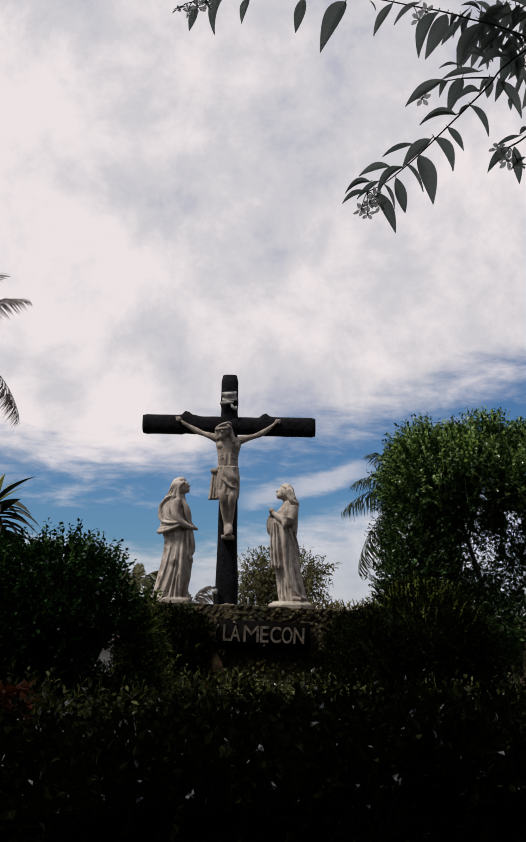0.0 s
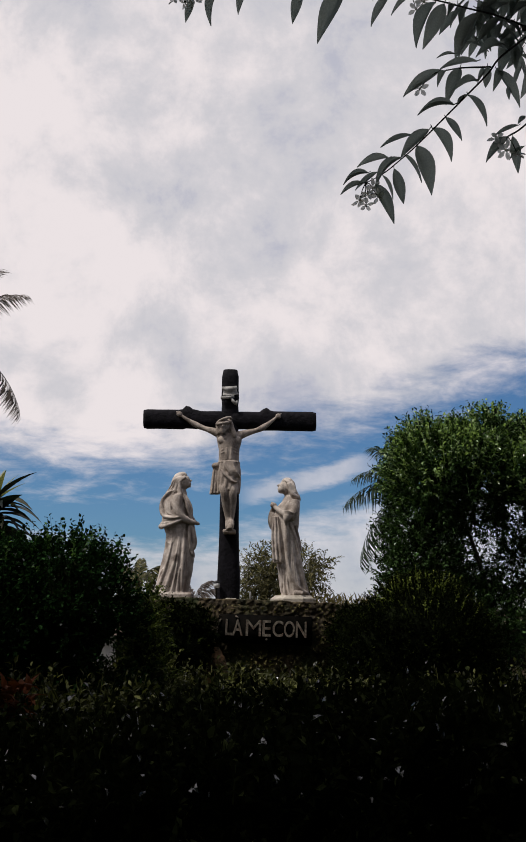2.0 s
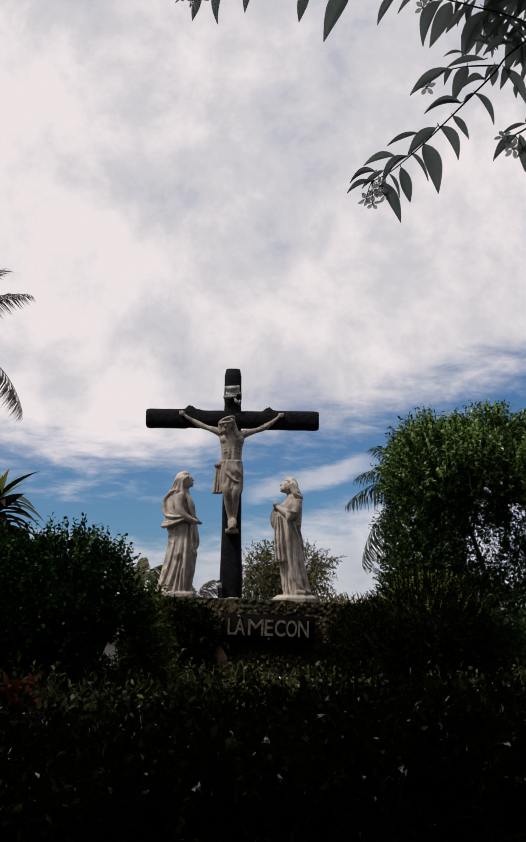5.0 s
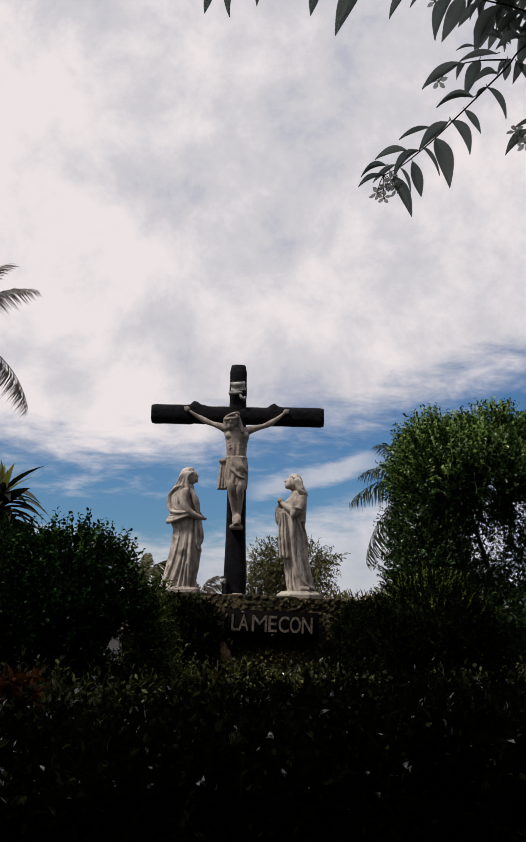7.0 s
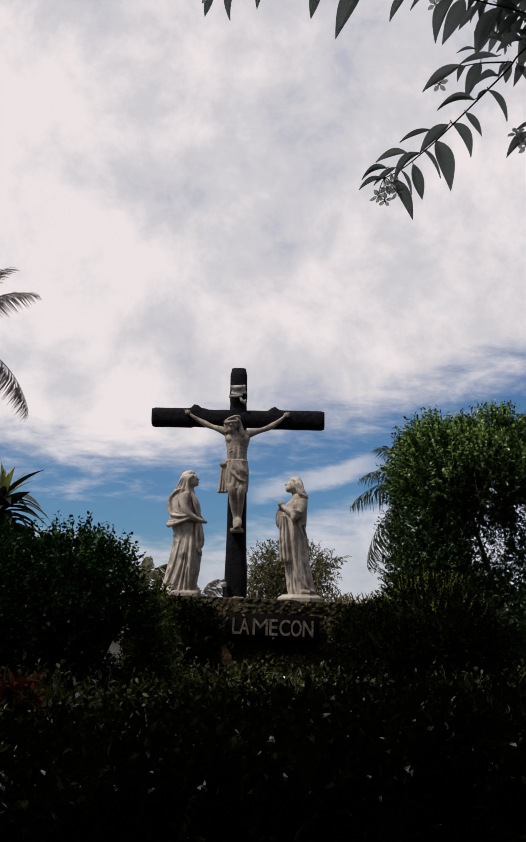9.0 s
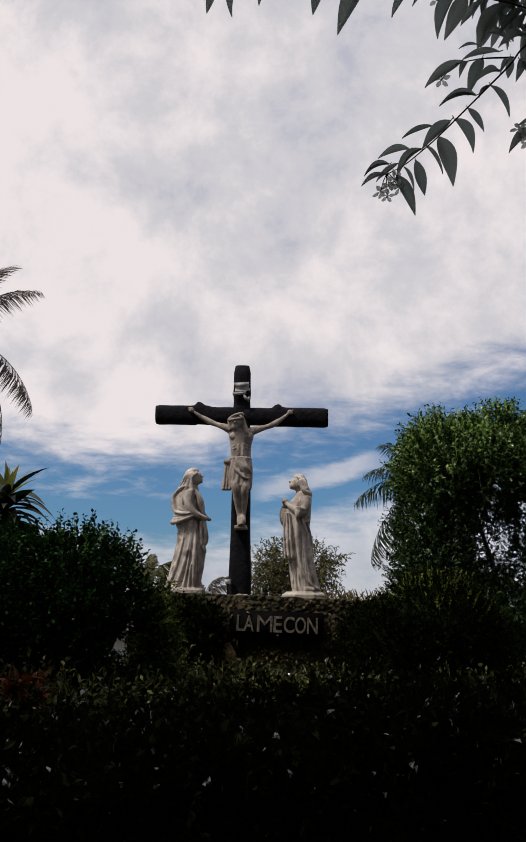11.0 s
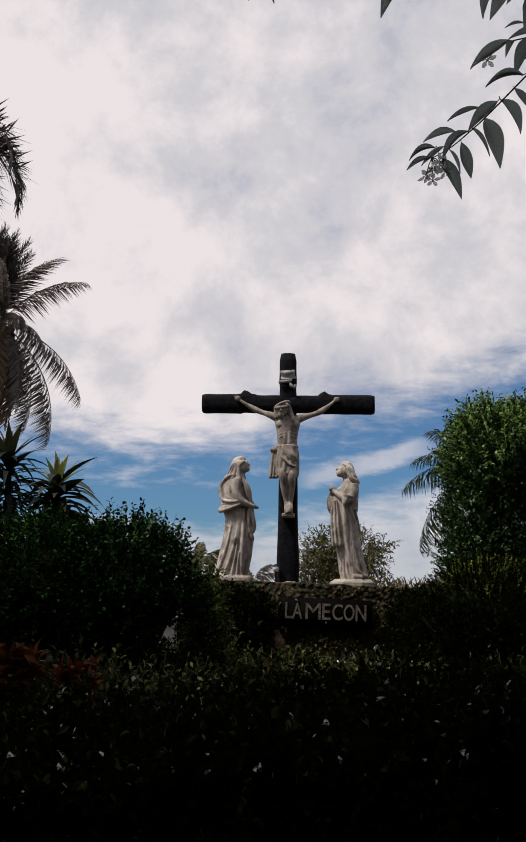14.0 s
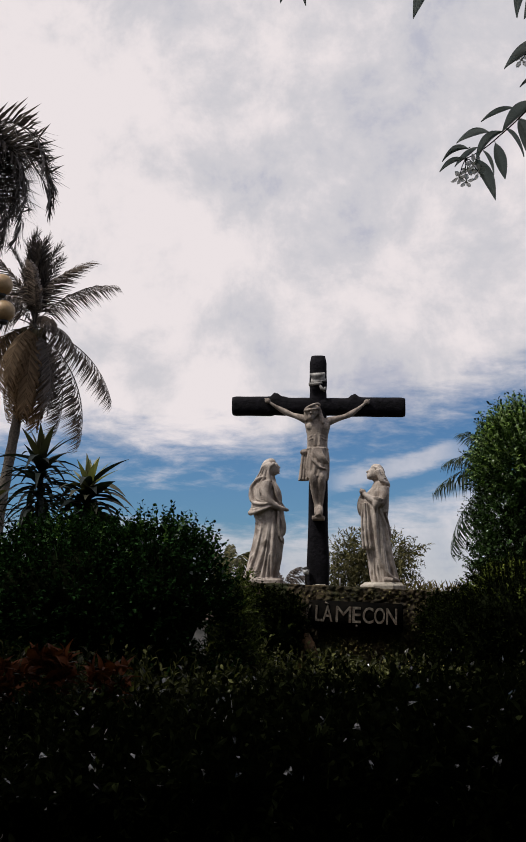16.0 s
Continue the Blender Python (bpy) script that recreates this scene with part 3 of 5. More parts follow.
def robe(bm, rows, seed, folds=11, deep=0.022, n=120, facing=0.0, slant=-5.0):
    """A draped body: rows of height, centre, half-width, half-depth; folds swing and deepen downwards."""
    zs = [r[0] for r in rows]
    rings = []
    count = 90
    for k in range(count):
        z = zs[0] + (zs[-1] - zs[0]) * k / (count - 1)
        i = max(j for j in range(len(rows) - 1) if zs[j] <= z + 1e-6)
        u = (z - zs[i]) / (zs[i + 1] - zs[i])
        u = min(1, u) ** 2 * (3 - 2 * min(1, u)) * 0.5 + min(1, u) * 0.5
        cx, a, b = (rows[i][c] + (rows[i + 1][c] - rows[i][c]) * u for c in (1, 2, 3))
        ring = []
        low = max(0.15, 1 - z / 1.25)
        for q in range(n):
            ang = 2 * math.pi * q / n
            swing = ang * folds + 2.2 * math.sin(ang * 2 + seed) + z * slant
            f = deep * low * (1.1 - 2.0 * abs(math.sin(swing * 0.5)) ** 0.7)
            f += deep * 0.35 * low * math.sin(swing * 1.7 + seed + z * 4)
            f += deep * 0.55 * noise.noise(Vector((math.cos(ang) * 2.2, math.sin(ang) * 2.2 + seed, z * 1.6)))
            f += deep * 0.5 * math.sin(z * 22 + ang * 3 + seed) * (1 - low) * max(0, math.cos(ang - facing))
            ring.append(Vector((cx + math.cos(ang) * (a + f), math.sin(ang) * (b + f), z)))
        rings.append(ring)
    return loft(bm, rings)


def drape(bm, rows, path, radii, sink=0.35, n=8):
    """A fold laid on the front of a robed body along (x, z) points."""
    def front(x, z):
        i = max(0, min(len(rows) - 2, max([j for j in range(len(rows)) if rows[j][0] <= z] or [0])))
        u = min(1, max(0, (z - rows[i][0]) / (rows[i + 1][0] - rows[i][0])))
        cx, a, b = (rows[i][c] + (rows[i + 1][c] - rows[i][c]) * u for c in (1, 2, 3))
        q = min(0.97, abs(x - cx) / a)
        return -b * math.sqrt(1 - q * q)
    pts = smooth_path([(x, 0, z) for x, z in path])
    rr = [radii(i / (len(pts) - 1)) for i in range(len(pts))]
    tube(bm, [(p.x, front(p.x, p.z) + r * sink, p.z) for p, r in zip(pts, rr)], rr, n)


def make_mourning_woman():
    bm = bmesh.new()
    rows = [(0.10, -0.070, 0.225, 0.18), (0.28, -0.030, 0.215, 0.175), (0.44, 0.003, 0.215, 0.17), (0.59, 0.028, 0.208, 0.17),
            (0.75, 0.040, 0.195, 0.165), (0.90, 0.036, 0.178, 0.16), (1.0, 0.014, 0.190, 0.17), (1.06, 0.000, 0.205, 0.175),
            (1.155, -0.012, 0.190, 0.17), (1.25, -0.022, 0.182, 0.165), (1.37, -0.018, 0.165, 0.15), (1.46, 0.005, 0.115, 0.115), (1.52, 0.035, 0.072, 0.08)]
    robe(bm, rows, 0.6, 4, 0.012, slant=-5.0)
    # neck, raised head in profile, face
    tube(bm, [(0.03, 0, 1.45), (0.055, 0, 1.56)], [0.07, 0.055], 12)
    ball(bm, (0.085, -0.005, 1.628), (0.086, 0.078, 0.108), pose(0, 0, 0, 0, 14, 0))
    ball(bm, (0.133, -0.01, 1.602), (0.050, 0.05, 0.052))
    tube(bm, [(0.150, -0.012, 1.675), (0.184, -0.014, 1.650), (0.166, -0.014, 1.6375)], [0.011, 0.015, 0.011], 8)
    tube(bm, [(0.166, -0.012, 1.612), (0.181, -0.012, 1.607)], [0.015, 0.011], 8)
    tube(bm, [(0.163, -0.012, 1.572), (0.174, -0.012, 1.580)], [0.022, 0.016], 8)
    # veil over the head, falling behind
    tube(bm, smooth_path([(0.120, -0.02, 1.728), (0.060, -0.01, 1.722), (0.005, 0.0, 1.65), (-0.018, 0.0, 1.55), (-0.07, 0.0, 1.44), (-0.135, 0.0, 1.34), (-0.155, 0, 1.2)]),
         [0.026 + 0.060 * min(1, i / 9) - 0.01 * max(0, (i - 18) / 18) for i in range(37)], 16)
    tube(bm, smooth_path([(0.115, -0.075, 1.70), (0.045, -0.088, 1.64), (0.03, -0.09, 1.54), (0.045, -0.11, 1.43)]), [0.022] * 9 + [0.022 + 0.002 * i for i in range(10)], 10)
    tube(bm, smooth_path([(0.06, -0.07, 1.70), (0.0, -0.085, 1.60), (-0.03, -0.10, 1.50), (-0.07, -0.12, 1.40)]), 0.024, 10)
    # near sleeve and forearm to the joined palms
    tube(bm, smooth_path([(0.01, -0.12, 1.41), (0.01, -0.165, 1.28), (0.055, -0.185, 1.16), (0.15, -0.165, 1.085), (0.25, -0.10, 1.055)]),
         [0.082 - 0.054 * i / 24 for i in range(25)], 14)
    tube(bm, smooth_path([(0.10, 0.09, 1.36), (0.165, 0.06, 1.18), (0.25, -0.03, 1.06)]), [0.05 - 0.02 * i / 12 for i in range(13)], 12)
    tube(bm, [(0.22, -0.06, 1.072), (0.285, -0.05, 1.05), (0.312, -0.05, 1.045)], [0.034, 0.026, 0.012], 10)
    # mantle: a broad rim from the neck round the back and under the elbow to the wrist, with inner folds
    tube(bm, smooth_path([(0.02, -0.10, 1.50), (-0.10, -0.11, 1.47), (-0.185, -0.08, 1.37), (-0.20, -0.09, 1.25), (-0.165, -0.14, 1.155), (-0.06, -0.195, 1.115), (0.06, -0.20, 1.125), (0.16, -0.16, 1.13)]),
         [0.012 + 0.014 * math.sin(math.pi * i / 42) for i in range(43)], 10, 1.6)
    for k in range(3):
        g = k / 2
        tube(bm, smooth_path([(-0.03 + 0.03 * g, -0.125, 1.46 - 0.01 * k), (-0.125 + 0.05 * g, -0.135 - 0.02 * g, 1.35), (-0.135 + 0.06 * g, -0.15 - 0.025 * g, 1.23),
                              (-0.075 + 0.04 * g, -0.185, 1.165 + 0.02 * k), (0.03, -0.205, 1.15 + 0.026 * k)]),
             [0.004 + 0.011 * math.sin(math.pi * i / 24) for i in range(25)], 8)
    # thick roll of cloth round the waist
    for k, w in ((0, 0.040), (1, 0.026), (2, 0.020)):
        tube(bm, smooth_path([(-0.215 + 0.015 * k, 0.06, 1.02 + 0.045 * k), (-0.205 + 0.01 * k, -0.07, 1.01 + 0.04 * k), (-0.135, -0.165, 1.005 + 0.04 * k), (-0.02, -0.205, 1.045 + 0.032 * k), (0.09, -0.20, 1.095 + 0.02 * k)]),
             [w * (1.0 - 0.55 * i / 24) for i in range(25)], 10)
    for k in range(3):
        tube(bm, smooth_path([(0.07 + 0.014 * k, -0.09 + 0.02 * k, 1.48), (0.125 + 0.024 * k, -0.13 + 0.03 * k, 1.33), (0.16 + 0.02 * k, -0.135 + 0.03 * k, 1.22), (0.21, -0.11 + 0.03 * k, 1.10)]), [0.008 + 0.015 * math.sin(math.pi * i / 18) for i in range(19)], 8)
    # loose end of the mantle below the palms, with its zigzag hem
    tube(bm, smooth_path([(0.215, -0.09, 1.05), (0.235, -0.10, 0.92), (0.25, -0.09, 0.80), (0.232, -0.09, 0.72), (0.205, -0.09, 0.70), (0.235, -0.09, 0.62), (0.25, -0.08, 0.58)]),
         [0.030 + 0.010 * math.sin(math.pi * i / 36) - 0.022 * max(0, (i - 28) / 8) for i in range(37)], 12, 0.7)
    tube(bm, smooth_path([(0.18, -0.12, 1.02), (0.18, -0.14, 0.88), (0.195, -0.13, 0.76), (0.19, -0.12, 0.68)]), [0.026 - 0.014 * i / 18 for i in range(19)], 10)
    # straight edge of the overskirt, and the long folds that sweep back to the hem
    drape(bm, rows, [(0.115, 1.03), (0.112, 0.75), (0.10, 0.45), (0.085, 0.12)], lambda t: 0.020 + 0.010 * t, 0.0)
    for x0, x1, z0, w in ((0.17, 0.13, 0.98, 0.018), (0.085, 0.03, 0.62, 0.016), (0.07, -0.04, 1.00, 0.015), (0.05, -0.14, 0.90, 0.024), (-0.03, -0.25, 0.98, 0.026), (-0.10, -0.27, 0.60, 0.014)):
        drape(bm, rows, [(x0, z0), (x0 * 0.86 + x1 * 0.14, z0 * 0.74), (x0 * 0.5 + x1 * 0.5, 0.40), (x1, 0.11)], lambda t, w=w: w * (0.35 + 0.95 * t), 0.1)
    for z0, x0, x1 in ((0.94, -0.14, 0.10), (0.87, -0.14, 0.05), (0.80, -0.13, 0.0)):
        drape(bm, rows, [(x0, z0), (x0 * 0.4 + x1 * 0.6, z0 - 0.035), (x1, z0 + 0.06)], lambda t: 0.012 - 0.006 * t, 0.3)
    ball(bm, (-0.085, -0.01, 1.31), (0.115, 0.14, 0.18))
    # grooves in the veil
    for k in range(4):
        tube(bm, smooth_path([(0.095 - 0.03 * k, -0.085, 1.71 - 0.008 * k), (0.025 - 0.026 * k, -0.098, 1.64), (-0.005 - 0.03 * k, -0.10, 1.55), (-0.03 - 0.04 * k, -0.115, 1.46)]), [0.012 - 0.004 * i / 18 for i in range(19)], 7)
    ball(bm, (-0.235, -0.13, 0.125), (0.075, 0.06, 0.032))
    block(bm, (-0.30, -0.22, 0.0), (0.24, 0.22, 0.115), 0.02)
    sculpt("veiled_statue", bm, (-1.088, 12.48, 1.965), M_STAINED, "weathered white stone statue of a veiled woman gazing up", smooth=1).scale = (1, 1, 0.98)


def make_young_mourner():
    bm = bmesh.new()
    rows = [(0.10, 0.080, 0.180, 0.17), (0.265, 0.045, 0.172, 0.165), (0.42, 0.018, 0.165, 0.16), (0.577, -0.008, 0.168, 0.16),
            (0.795, -0.034, 0.172, 0.16), (0.95, -0.058, 0.176, 0.16), (1.107, -0.060, 0.186, 0.165), (1.263, -0.050, 0.184, 0.16),
            (1.373, -0.015, 0.145, 0.145), (1.467, 0.012, 0.105, 0.115), (1.53, 0.005, 0.068, 0.078)]
    robe(bm, rows, 2.4, 7, 0.018, slant=6.0)
    tube(bm, [(0.015, 0, 1.46), (-0.02, 0, 1.58)], [0.065, 0.052], 12)
    ball(bm, (-0.055, -0.005, 1.652), (0.080, 0.074, 0.104), pose(0, 0, 0, 0, -14, 0))
    ball(bm, (-0.108, -0.01, 1.622), (0.05, 0.05, 0.056))
    tube(bm, [(-0.122, -0.012, 1.703), (-0.162, -0.014, 1.680), (-0.138, -0.014, 1.664)], [0.011, 0.015, 0.011], 8)
    tube(bm, [(-0.143, -0.012, 1.641), (-0.159, -0.012, 1.637)], [0.016, 0.012], 8)
    tube(bm, [(-0.134, -0.012, 1.596), (-0.147, -0.012, 1.604)], [0.022, 0.017], 8)
    # cap of hair and the roll that falls on the shoulder
    tube(bm, smooth_path([(-0.10, -0.02, 1.735), (-0.045, -0.01, 1.745), (0.010, 0.0, 1.70), (0.03, 0.0, 1.61), (0.065, -0.02, 1.53)]),
         [0.018 + 0.055 * min(1, i / 8) for i in range(25)], 14)
    tube(bm, smooth_path([(-0.01, -0.085, 1.70), (0.015, -0.095, 1.60), (0.06, -0.10, 1.525), (0.125, -0.06, 1.50)]), 0.034, 10)
    for k in range(4):
        tube(bm, smooth_path([(-0.06 + 0.03 * k, -0.075, 1.755 - 0.01 * k), (-0.005 + 0.022 * k, -0.095, 1.68), (0.03 + 0.022 * k, -0.10, 1.57)]), 0.011, 6)
    # near arm folded up to the clasped palms
    tube(bm, smooth_path([(0.055, -0.12, 1.43), (0.06, -0.17, 1.30), (0.00, -0.185, 1.205), (-0.10, -0.16, 1.27), (-0.20, -0.10, 1.36)]),
         [0.078 - 0.046 * i / 24 for i in range(25)], 14)
    tube(bm, smooth_path([(-0.12, 0.10, 1.36), (-0.235, 0.04, 1.26), (-0.21, -0.05, 1.35)]), [0.055 - 0.02 * i / 12 for i in range(13)], 12)
    ball(bm, (-0.215, -0.085, 1.385), (0.046, 0.046, 0.040))
    tube(bm, [(-0.21, -0.085, 1.395), (-0.245, -0.085, 1.425), (-0.25, -0.08, 1.402)], [0.024, 0.018, 0.01], 8)
    # wide sleeve mouth
    tube(bm, smooth_path([(-0.01, -0.185, 1.27), (-0.045, -0.205, 1.18), (-0.05, -0.20, 1.09)]), [0.085, 0.080, 0.07, 0.058, 0.055, 0.05, 0.046, 0.042, 0.036, 0.03, 0.022, 0.014, 0.008], 12)
    # far sleeve, and the long cloth that hangs from it, its hem level
    ball(bm, (-0.225, 0.02, 1.19), (0.066, 0.10, 0.15))
    rings = []
    for k in range(22):
        z = 1.22 - 0.645 * k / 21
        w, cx = 0.052 + 0.032 * min(1, k / 12), -0.185 + 0.042 * k / 21
        rings.append([Vector((cx + math.cos(q * math.pi / 30) * w, -0.085 - 0.02 * k / 21 + math.sin(q * math.pi / 30) * (0.085 + 0.011 * math.sin(q * 1.05 + k * 0.06)), z)) for q in range(60)])
    loft(bm, list(reversed(rings)))
    for x0, x1 in ((-0.235, -0.215), (-0.195, -0.17), (-0.15, -0.115)):
        tube(bm, smooth_path([(x0 * 0.9, -0.14, 1.2), (x0, -0.17, 0.95), (x1, -0.185, 0.60)]), [0.008 + 0.010 * i / 12 for i in range(13)], 8)
    # mantle edges: from the elbow sweeping across the skirt to the hem
    drape(bm, rows, [(-0.05, 1.17), (-0.045, 0.86), (-0.03, 0.60), (0.005, 0.42), (0.07, 0.28), (0.16, 0.18), (0.26, 0.13)], lambda t: 0.030 - 0.006 * t, -0.1, 10)
    drape(bm, rows, [(-0.02, 1.19), (0.05, 1.0), (0.10, 0.80), (0.14, 0.58), (0.18, 0.36), (0.23, 0.17)], lambda t: 0.026, 0.0, 10)
    drape(bm, rows, [(0.02, 1.20), (0.09, 1.03), (0.125, 0.90), (0.15, 0.74)], lambda t: 0.022, 0.0, 10)
    for x0, x1, z0, w in ((-0.09, -0.06, 0.56, 0.018), (0.0, 0.06, 1.05, 0.014), (0.03, 0.10, 0.86, 0.016), (0.06, 0.15, 0.70, 0.014), (-0.055, 0.0, 0.50, 0.016), (-0.115, -0.095, 0.55, 0.016)):
        drape(bm, rows, [(x0, z0), (x0 + 0.015, z0 * 0.72), (x0 * 0.5 + x1 * 0.5, z0 * 0.42), (x1, 0.11)], lambda t, w=w: w * (0.45 + 0.9 * t), 0.1)
    for k in range(5):
        tube(bm, smooth_path([(0.135 - 0.012 * k, -0.05 - 0.03 * k, 1.46), (0.125 - 0.008 * k, -0.10 - 0.02 * k, 1.30), (0.11 - 0.022 * k, -0.15, 1.08)]), 0.014, 8)
    # hanging mouth of the near sleeve, pointed
    tube(bm, smooth_path([(0.03, -0.19, 1.26), (-0.02, -0.215, 1.18), (-0.055, -0.215, 1.11)]), [0.050 - 0.042 * i / 12 for i in range(13)], 8)
    # long hair over the far shoulder
    for k in range(3):
        tube(bm, smooth_path([(0.035 + 0.01 * k, -0.06 + 0.04 * k, 1.66), (0.06 + 0.015 * k, -0.06 + 0.04 * k, 1.58), (0.115 + 0.008 * k, -0.05 + 0.04 * k, 1.53), (0.14, -0.03 + 0.04 * k, 1.47)]), 0.022, 8)
    tube(bm, [(0.05, -0.18, 0.145), (0.17, -0.19, 0.14)], [0.04, 0.03], 10)
    sculpt("robed_statue", bm, (0.435, 12.48, 1.93), M_STONE, "weathered white stone statue of a robed mourner with clasped palms", smooth=1).scale = (1, 1, 0.945)
    # eight-sided plinth
    bm = bmesh.new()
    def octagon(r, z):
        return [Vector((math.cos(radians(22.5 + 45 * k)) * r, math.sin(radians(22.5 + 45 * k)) * r * 0.9, z)) for k in range(8)]
    loft(bm, [octagon(0.325, 0.0), octagon(0.325, 0.085), octagon(0.315, 0.10), octagon(0.275, 0.118), octagon(0.26, 0.135)])
    pl = part("statue_plinth", bm, M_PLINTH, smooth=False)
    pl.location = (0.475, 12.48, 1.905)
    tagged(pl, "low eight-sided dirty concrete plinth on the mound", "plinth")


def make_crucified():
    """The hanging figure, relative to the post."""
    bm = bmesh.new()
    f = -0.20
    X0 = -0.382
    def P(x, z, y=0.0):
        z -= 0.09 * min(1, max(0, (z - 2.95) / 0.85)) - 0.03 * min(1, max(0, (abs(x - X0) - 0.45) / 0.25))
        return (x - X0, f + y, z - 1.93)
    # trunk of the body
    prof = [(4.32, -0.385, 0.10, 0.075), (4.27, -0.382, 0.180, 0.095), (4.18, -0.382, 0.166, 0.105), (4.08, -0.384, 0.142, 0.10),
            (3.98, -0.386, 0.138, 0.092), (3.90, -0.388, 0.140, 0.094), (3.80, -0.388, 0.148, 0.105), (3.68, -0.388, 0.15, 0.11)]
    rings = []
    for z, x, a, b in reversed(prof):
        rings.append([Vector(P(x + math.cos(q * math.pi / 12) * a, z, math.sin(q * math.pi / 12) * b)) for q in range(24)])
    loft(bm, rings)
    for sx in (-1, 1):
        ball(bm, P(X0 + sx * 0.078, 4.20, -0.062), (0.084, 0.036, 0.062))
        for k in range(3):
            tube(bm, smooth_path([P(X0 + sx * 0.02, 4.13 - 0.035 * k, -0.094), P(X0 + sx * 0.09, 4.10 - 0.04 * k, -0.080), P(X0 + sx * 0.135, 4.08 - 0.035 * k, -0.03)]), 0.0045, 6)
    for sx in (-1, 1):
        tube(bm, [P(X0 + sx * 0.030, 4.08, -0.080), P(X0 + sx * 0.028, 3.93, -0.076)], 0.026, 8)
    # arms
    tube(bm, smooth_path([P(-0.47, 4.27), P(-0.60, 4.335, 0.02), P(-0.78, 4.405, 0.06), P(-0.95, 4.485, 0.065), P(-1.055, 4.545, 0.065)]),
         [0.060 - 0.042 * (i / 24) ** 0.8 + 0.008 * math.exp(-((i - 4) / 3) ** 2) - 0.006 * math.exp(-((i - 10) / 2) ** 2) + 0.009 * math.exp(-((i - 14) / 3) ** 2) for i in range(25)], 12)
    tube(bm, smooth_path([P(-0.29, 4.26), P(-0.17, 4.305, 0.02), P(0.03, 4.375, 0.06), P(0.17, 4.455, 0.065), P(0.27, 4.525, 0.065)]),
         [0.060 - 0.042 * (i / 24) ** 0.8 + 0.008 * math.exp(-((i - 4) / 3) ** 2) - 0.006 * math.exp(-((i - 10) / 2) ** 2) + 0.009 * math.exp(-((i - 14) / 3) ** 2) for i in range(25)], 12)
    for cx, cz, s in ((-1.075, 4.560, -1), (0.288, 4.535, 1)):
        ball(bm, P(cx, cz, 0.06), (0.042, 0.024, 0.038))
        for k in range(3):
            tube(bm, [P(cx + s * 0.01, cz + 0.012 - 0.012 * k, 0.05), P(cx + s * (0.045 - 0.008 * k), cz + 0.03 - 0.02 * k, 0.045)], [0.012, 0.008], 6)
    # bowed head, hair, crown of thorns
    ball(bm, P(-0.455, 4.395, -0.075), (0.078, 0.088, 0.108), pose(0, 0, 0, 14, 12, 0))
    ball(bm, P(-0.470, 4.325, -0.105), (0.046, 0.05, 0.06))
    tube(bm, [P(-0.462, 4.39, -0.165), P(-0.468, 4.355, -0.178)], [0.012, 0.017], 8)
    tube(bm, smooth_path([P(-0.46, 4.48, -0.03), P(-0.385, 4.44, -0.05), P(-0.355, 4.36, -0.06), P(-0.315, 4.285, -0.09), P(-0.30, 4.23, -0.10)]),
         [0.045] * 12 + [0.045 - 0.025 * i / 12 for i in range(13)], 10)
    tube(bm, smooth_path([P(-0.47, 4.48, -0.04), P(-0.535, 4.42, -0.05), P(-0.535, 4.34, -0.06), P(-0.525, 4.28, -0.06)]), 0.030, 10)
    for k in range(2):
        tube(bm, [P(-0.455 + math.cos(q * math.pi / 6) * 0.098, 4.437 + 0.028 * math.sin(q * math.pi / 6 + k * 2) + 0.02 * k + 0.25 * math.cos(q * math.pi / 6) * 0.06,
                    -0.07 + math.sin(q * math.pi / 6) * 0.105) for q in range(13)], 0.019, 8)
    # legs, crossed feet on a block
    tube(bm, smooth_path([P(-0.445, 3.72), P(-0.452, 3.58, -0.045), P(-0.436, 3.43, -0.08), P(-0.418, 3.26, -0.035), P(-0.392, 3.07, -0.005), P(-0.378, 2.97, -0.03)]),
         [0.074 - 0.041 * (i / 30) ** 0.8 + 0.010 * math.exp(-((i - 10) / 2.5) ** 2) + 0.008 * math.exp(-((i - 17) / 4) ** 2) for i in range(31)], 12)
    tube(bm, smooth_path([P(-0.335, 3.72), P(-0.322, 3.58, -0.045), P(-0.326, 3.43, -0.085), P(-0.335, 3.26, -0.035), P(-0.348, 3.07, -0.005), P(-0.358, 2.97, -0.05)]),
         [0.074 - 0.041 * (i / 30) ** 0.8 + 0.010 * math.exp(-((i - 10) / 2.5) ** 2) + 0.008 * math.exp(-((i - 17) / 4) ** 2) for i in range(31)], 12)
    tube(bm, [P(-0.388, 3.02, 0.0), P(-0.375, 2.93, -0.06), P(-0.372, 2.885, -0.10)], [0.042, 0.05, 0.036], 10)
    tube(bm, [P(-0.345, 3.02, -0.03), P(-0.352, 2.93, -0.09), P(-0.36, 2.89, -0.12)], [0.04, 0.046, 0.03], 10)
    block(bm, (-0.075, -0.30, 0.915), (0.095, -0.04, 0.965), 0.008)
    # loincloth: wrapped cloth, sash folds, knot and hanging end
    rings = []
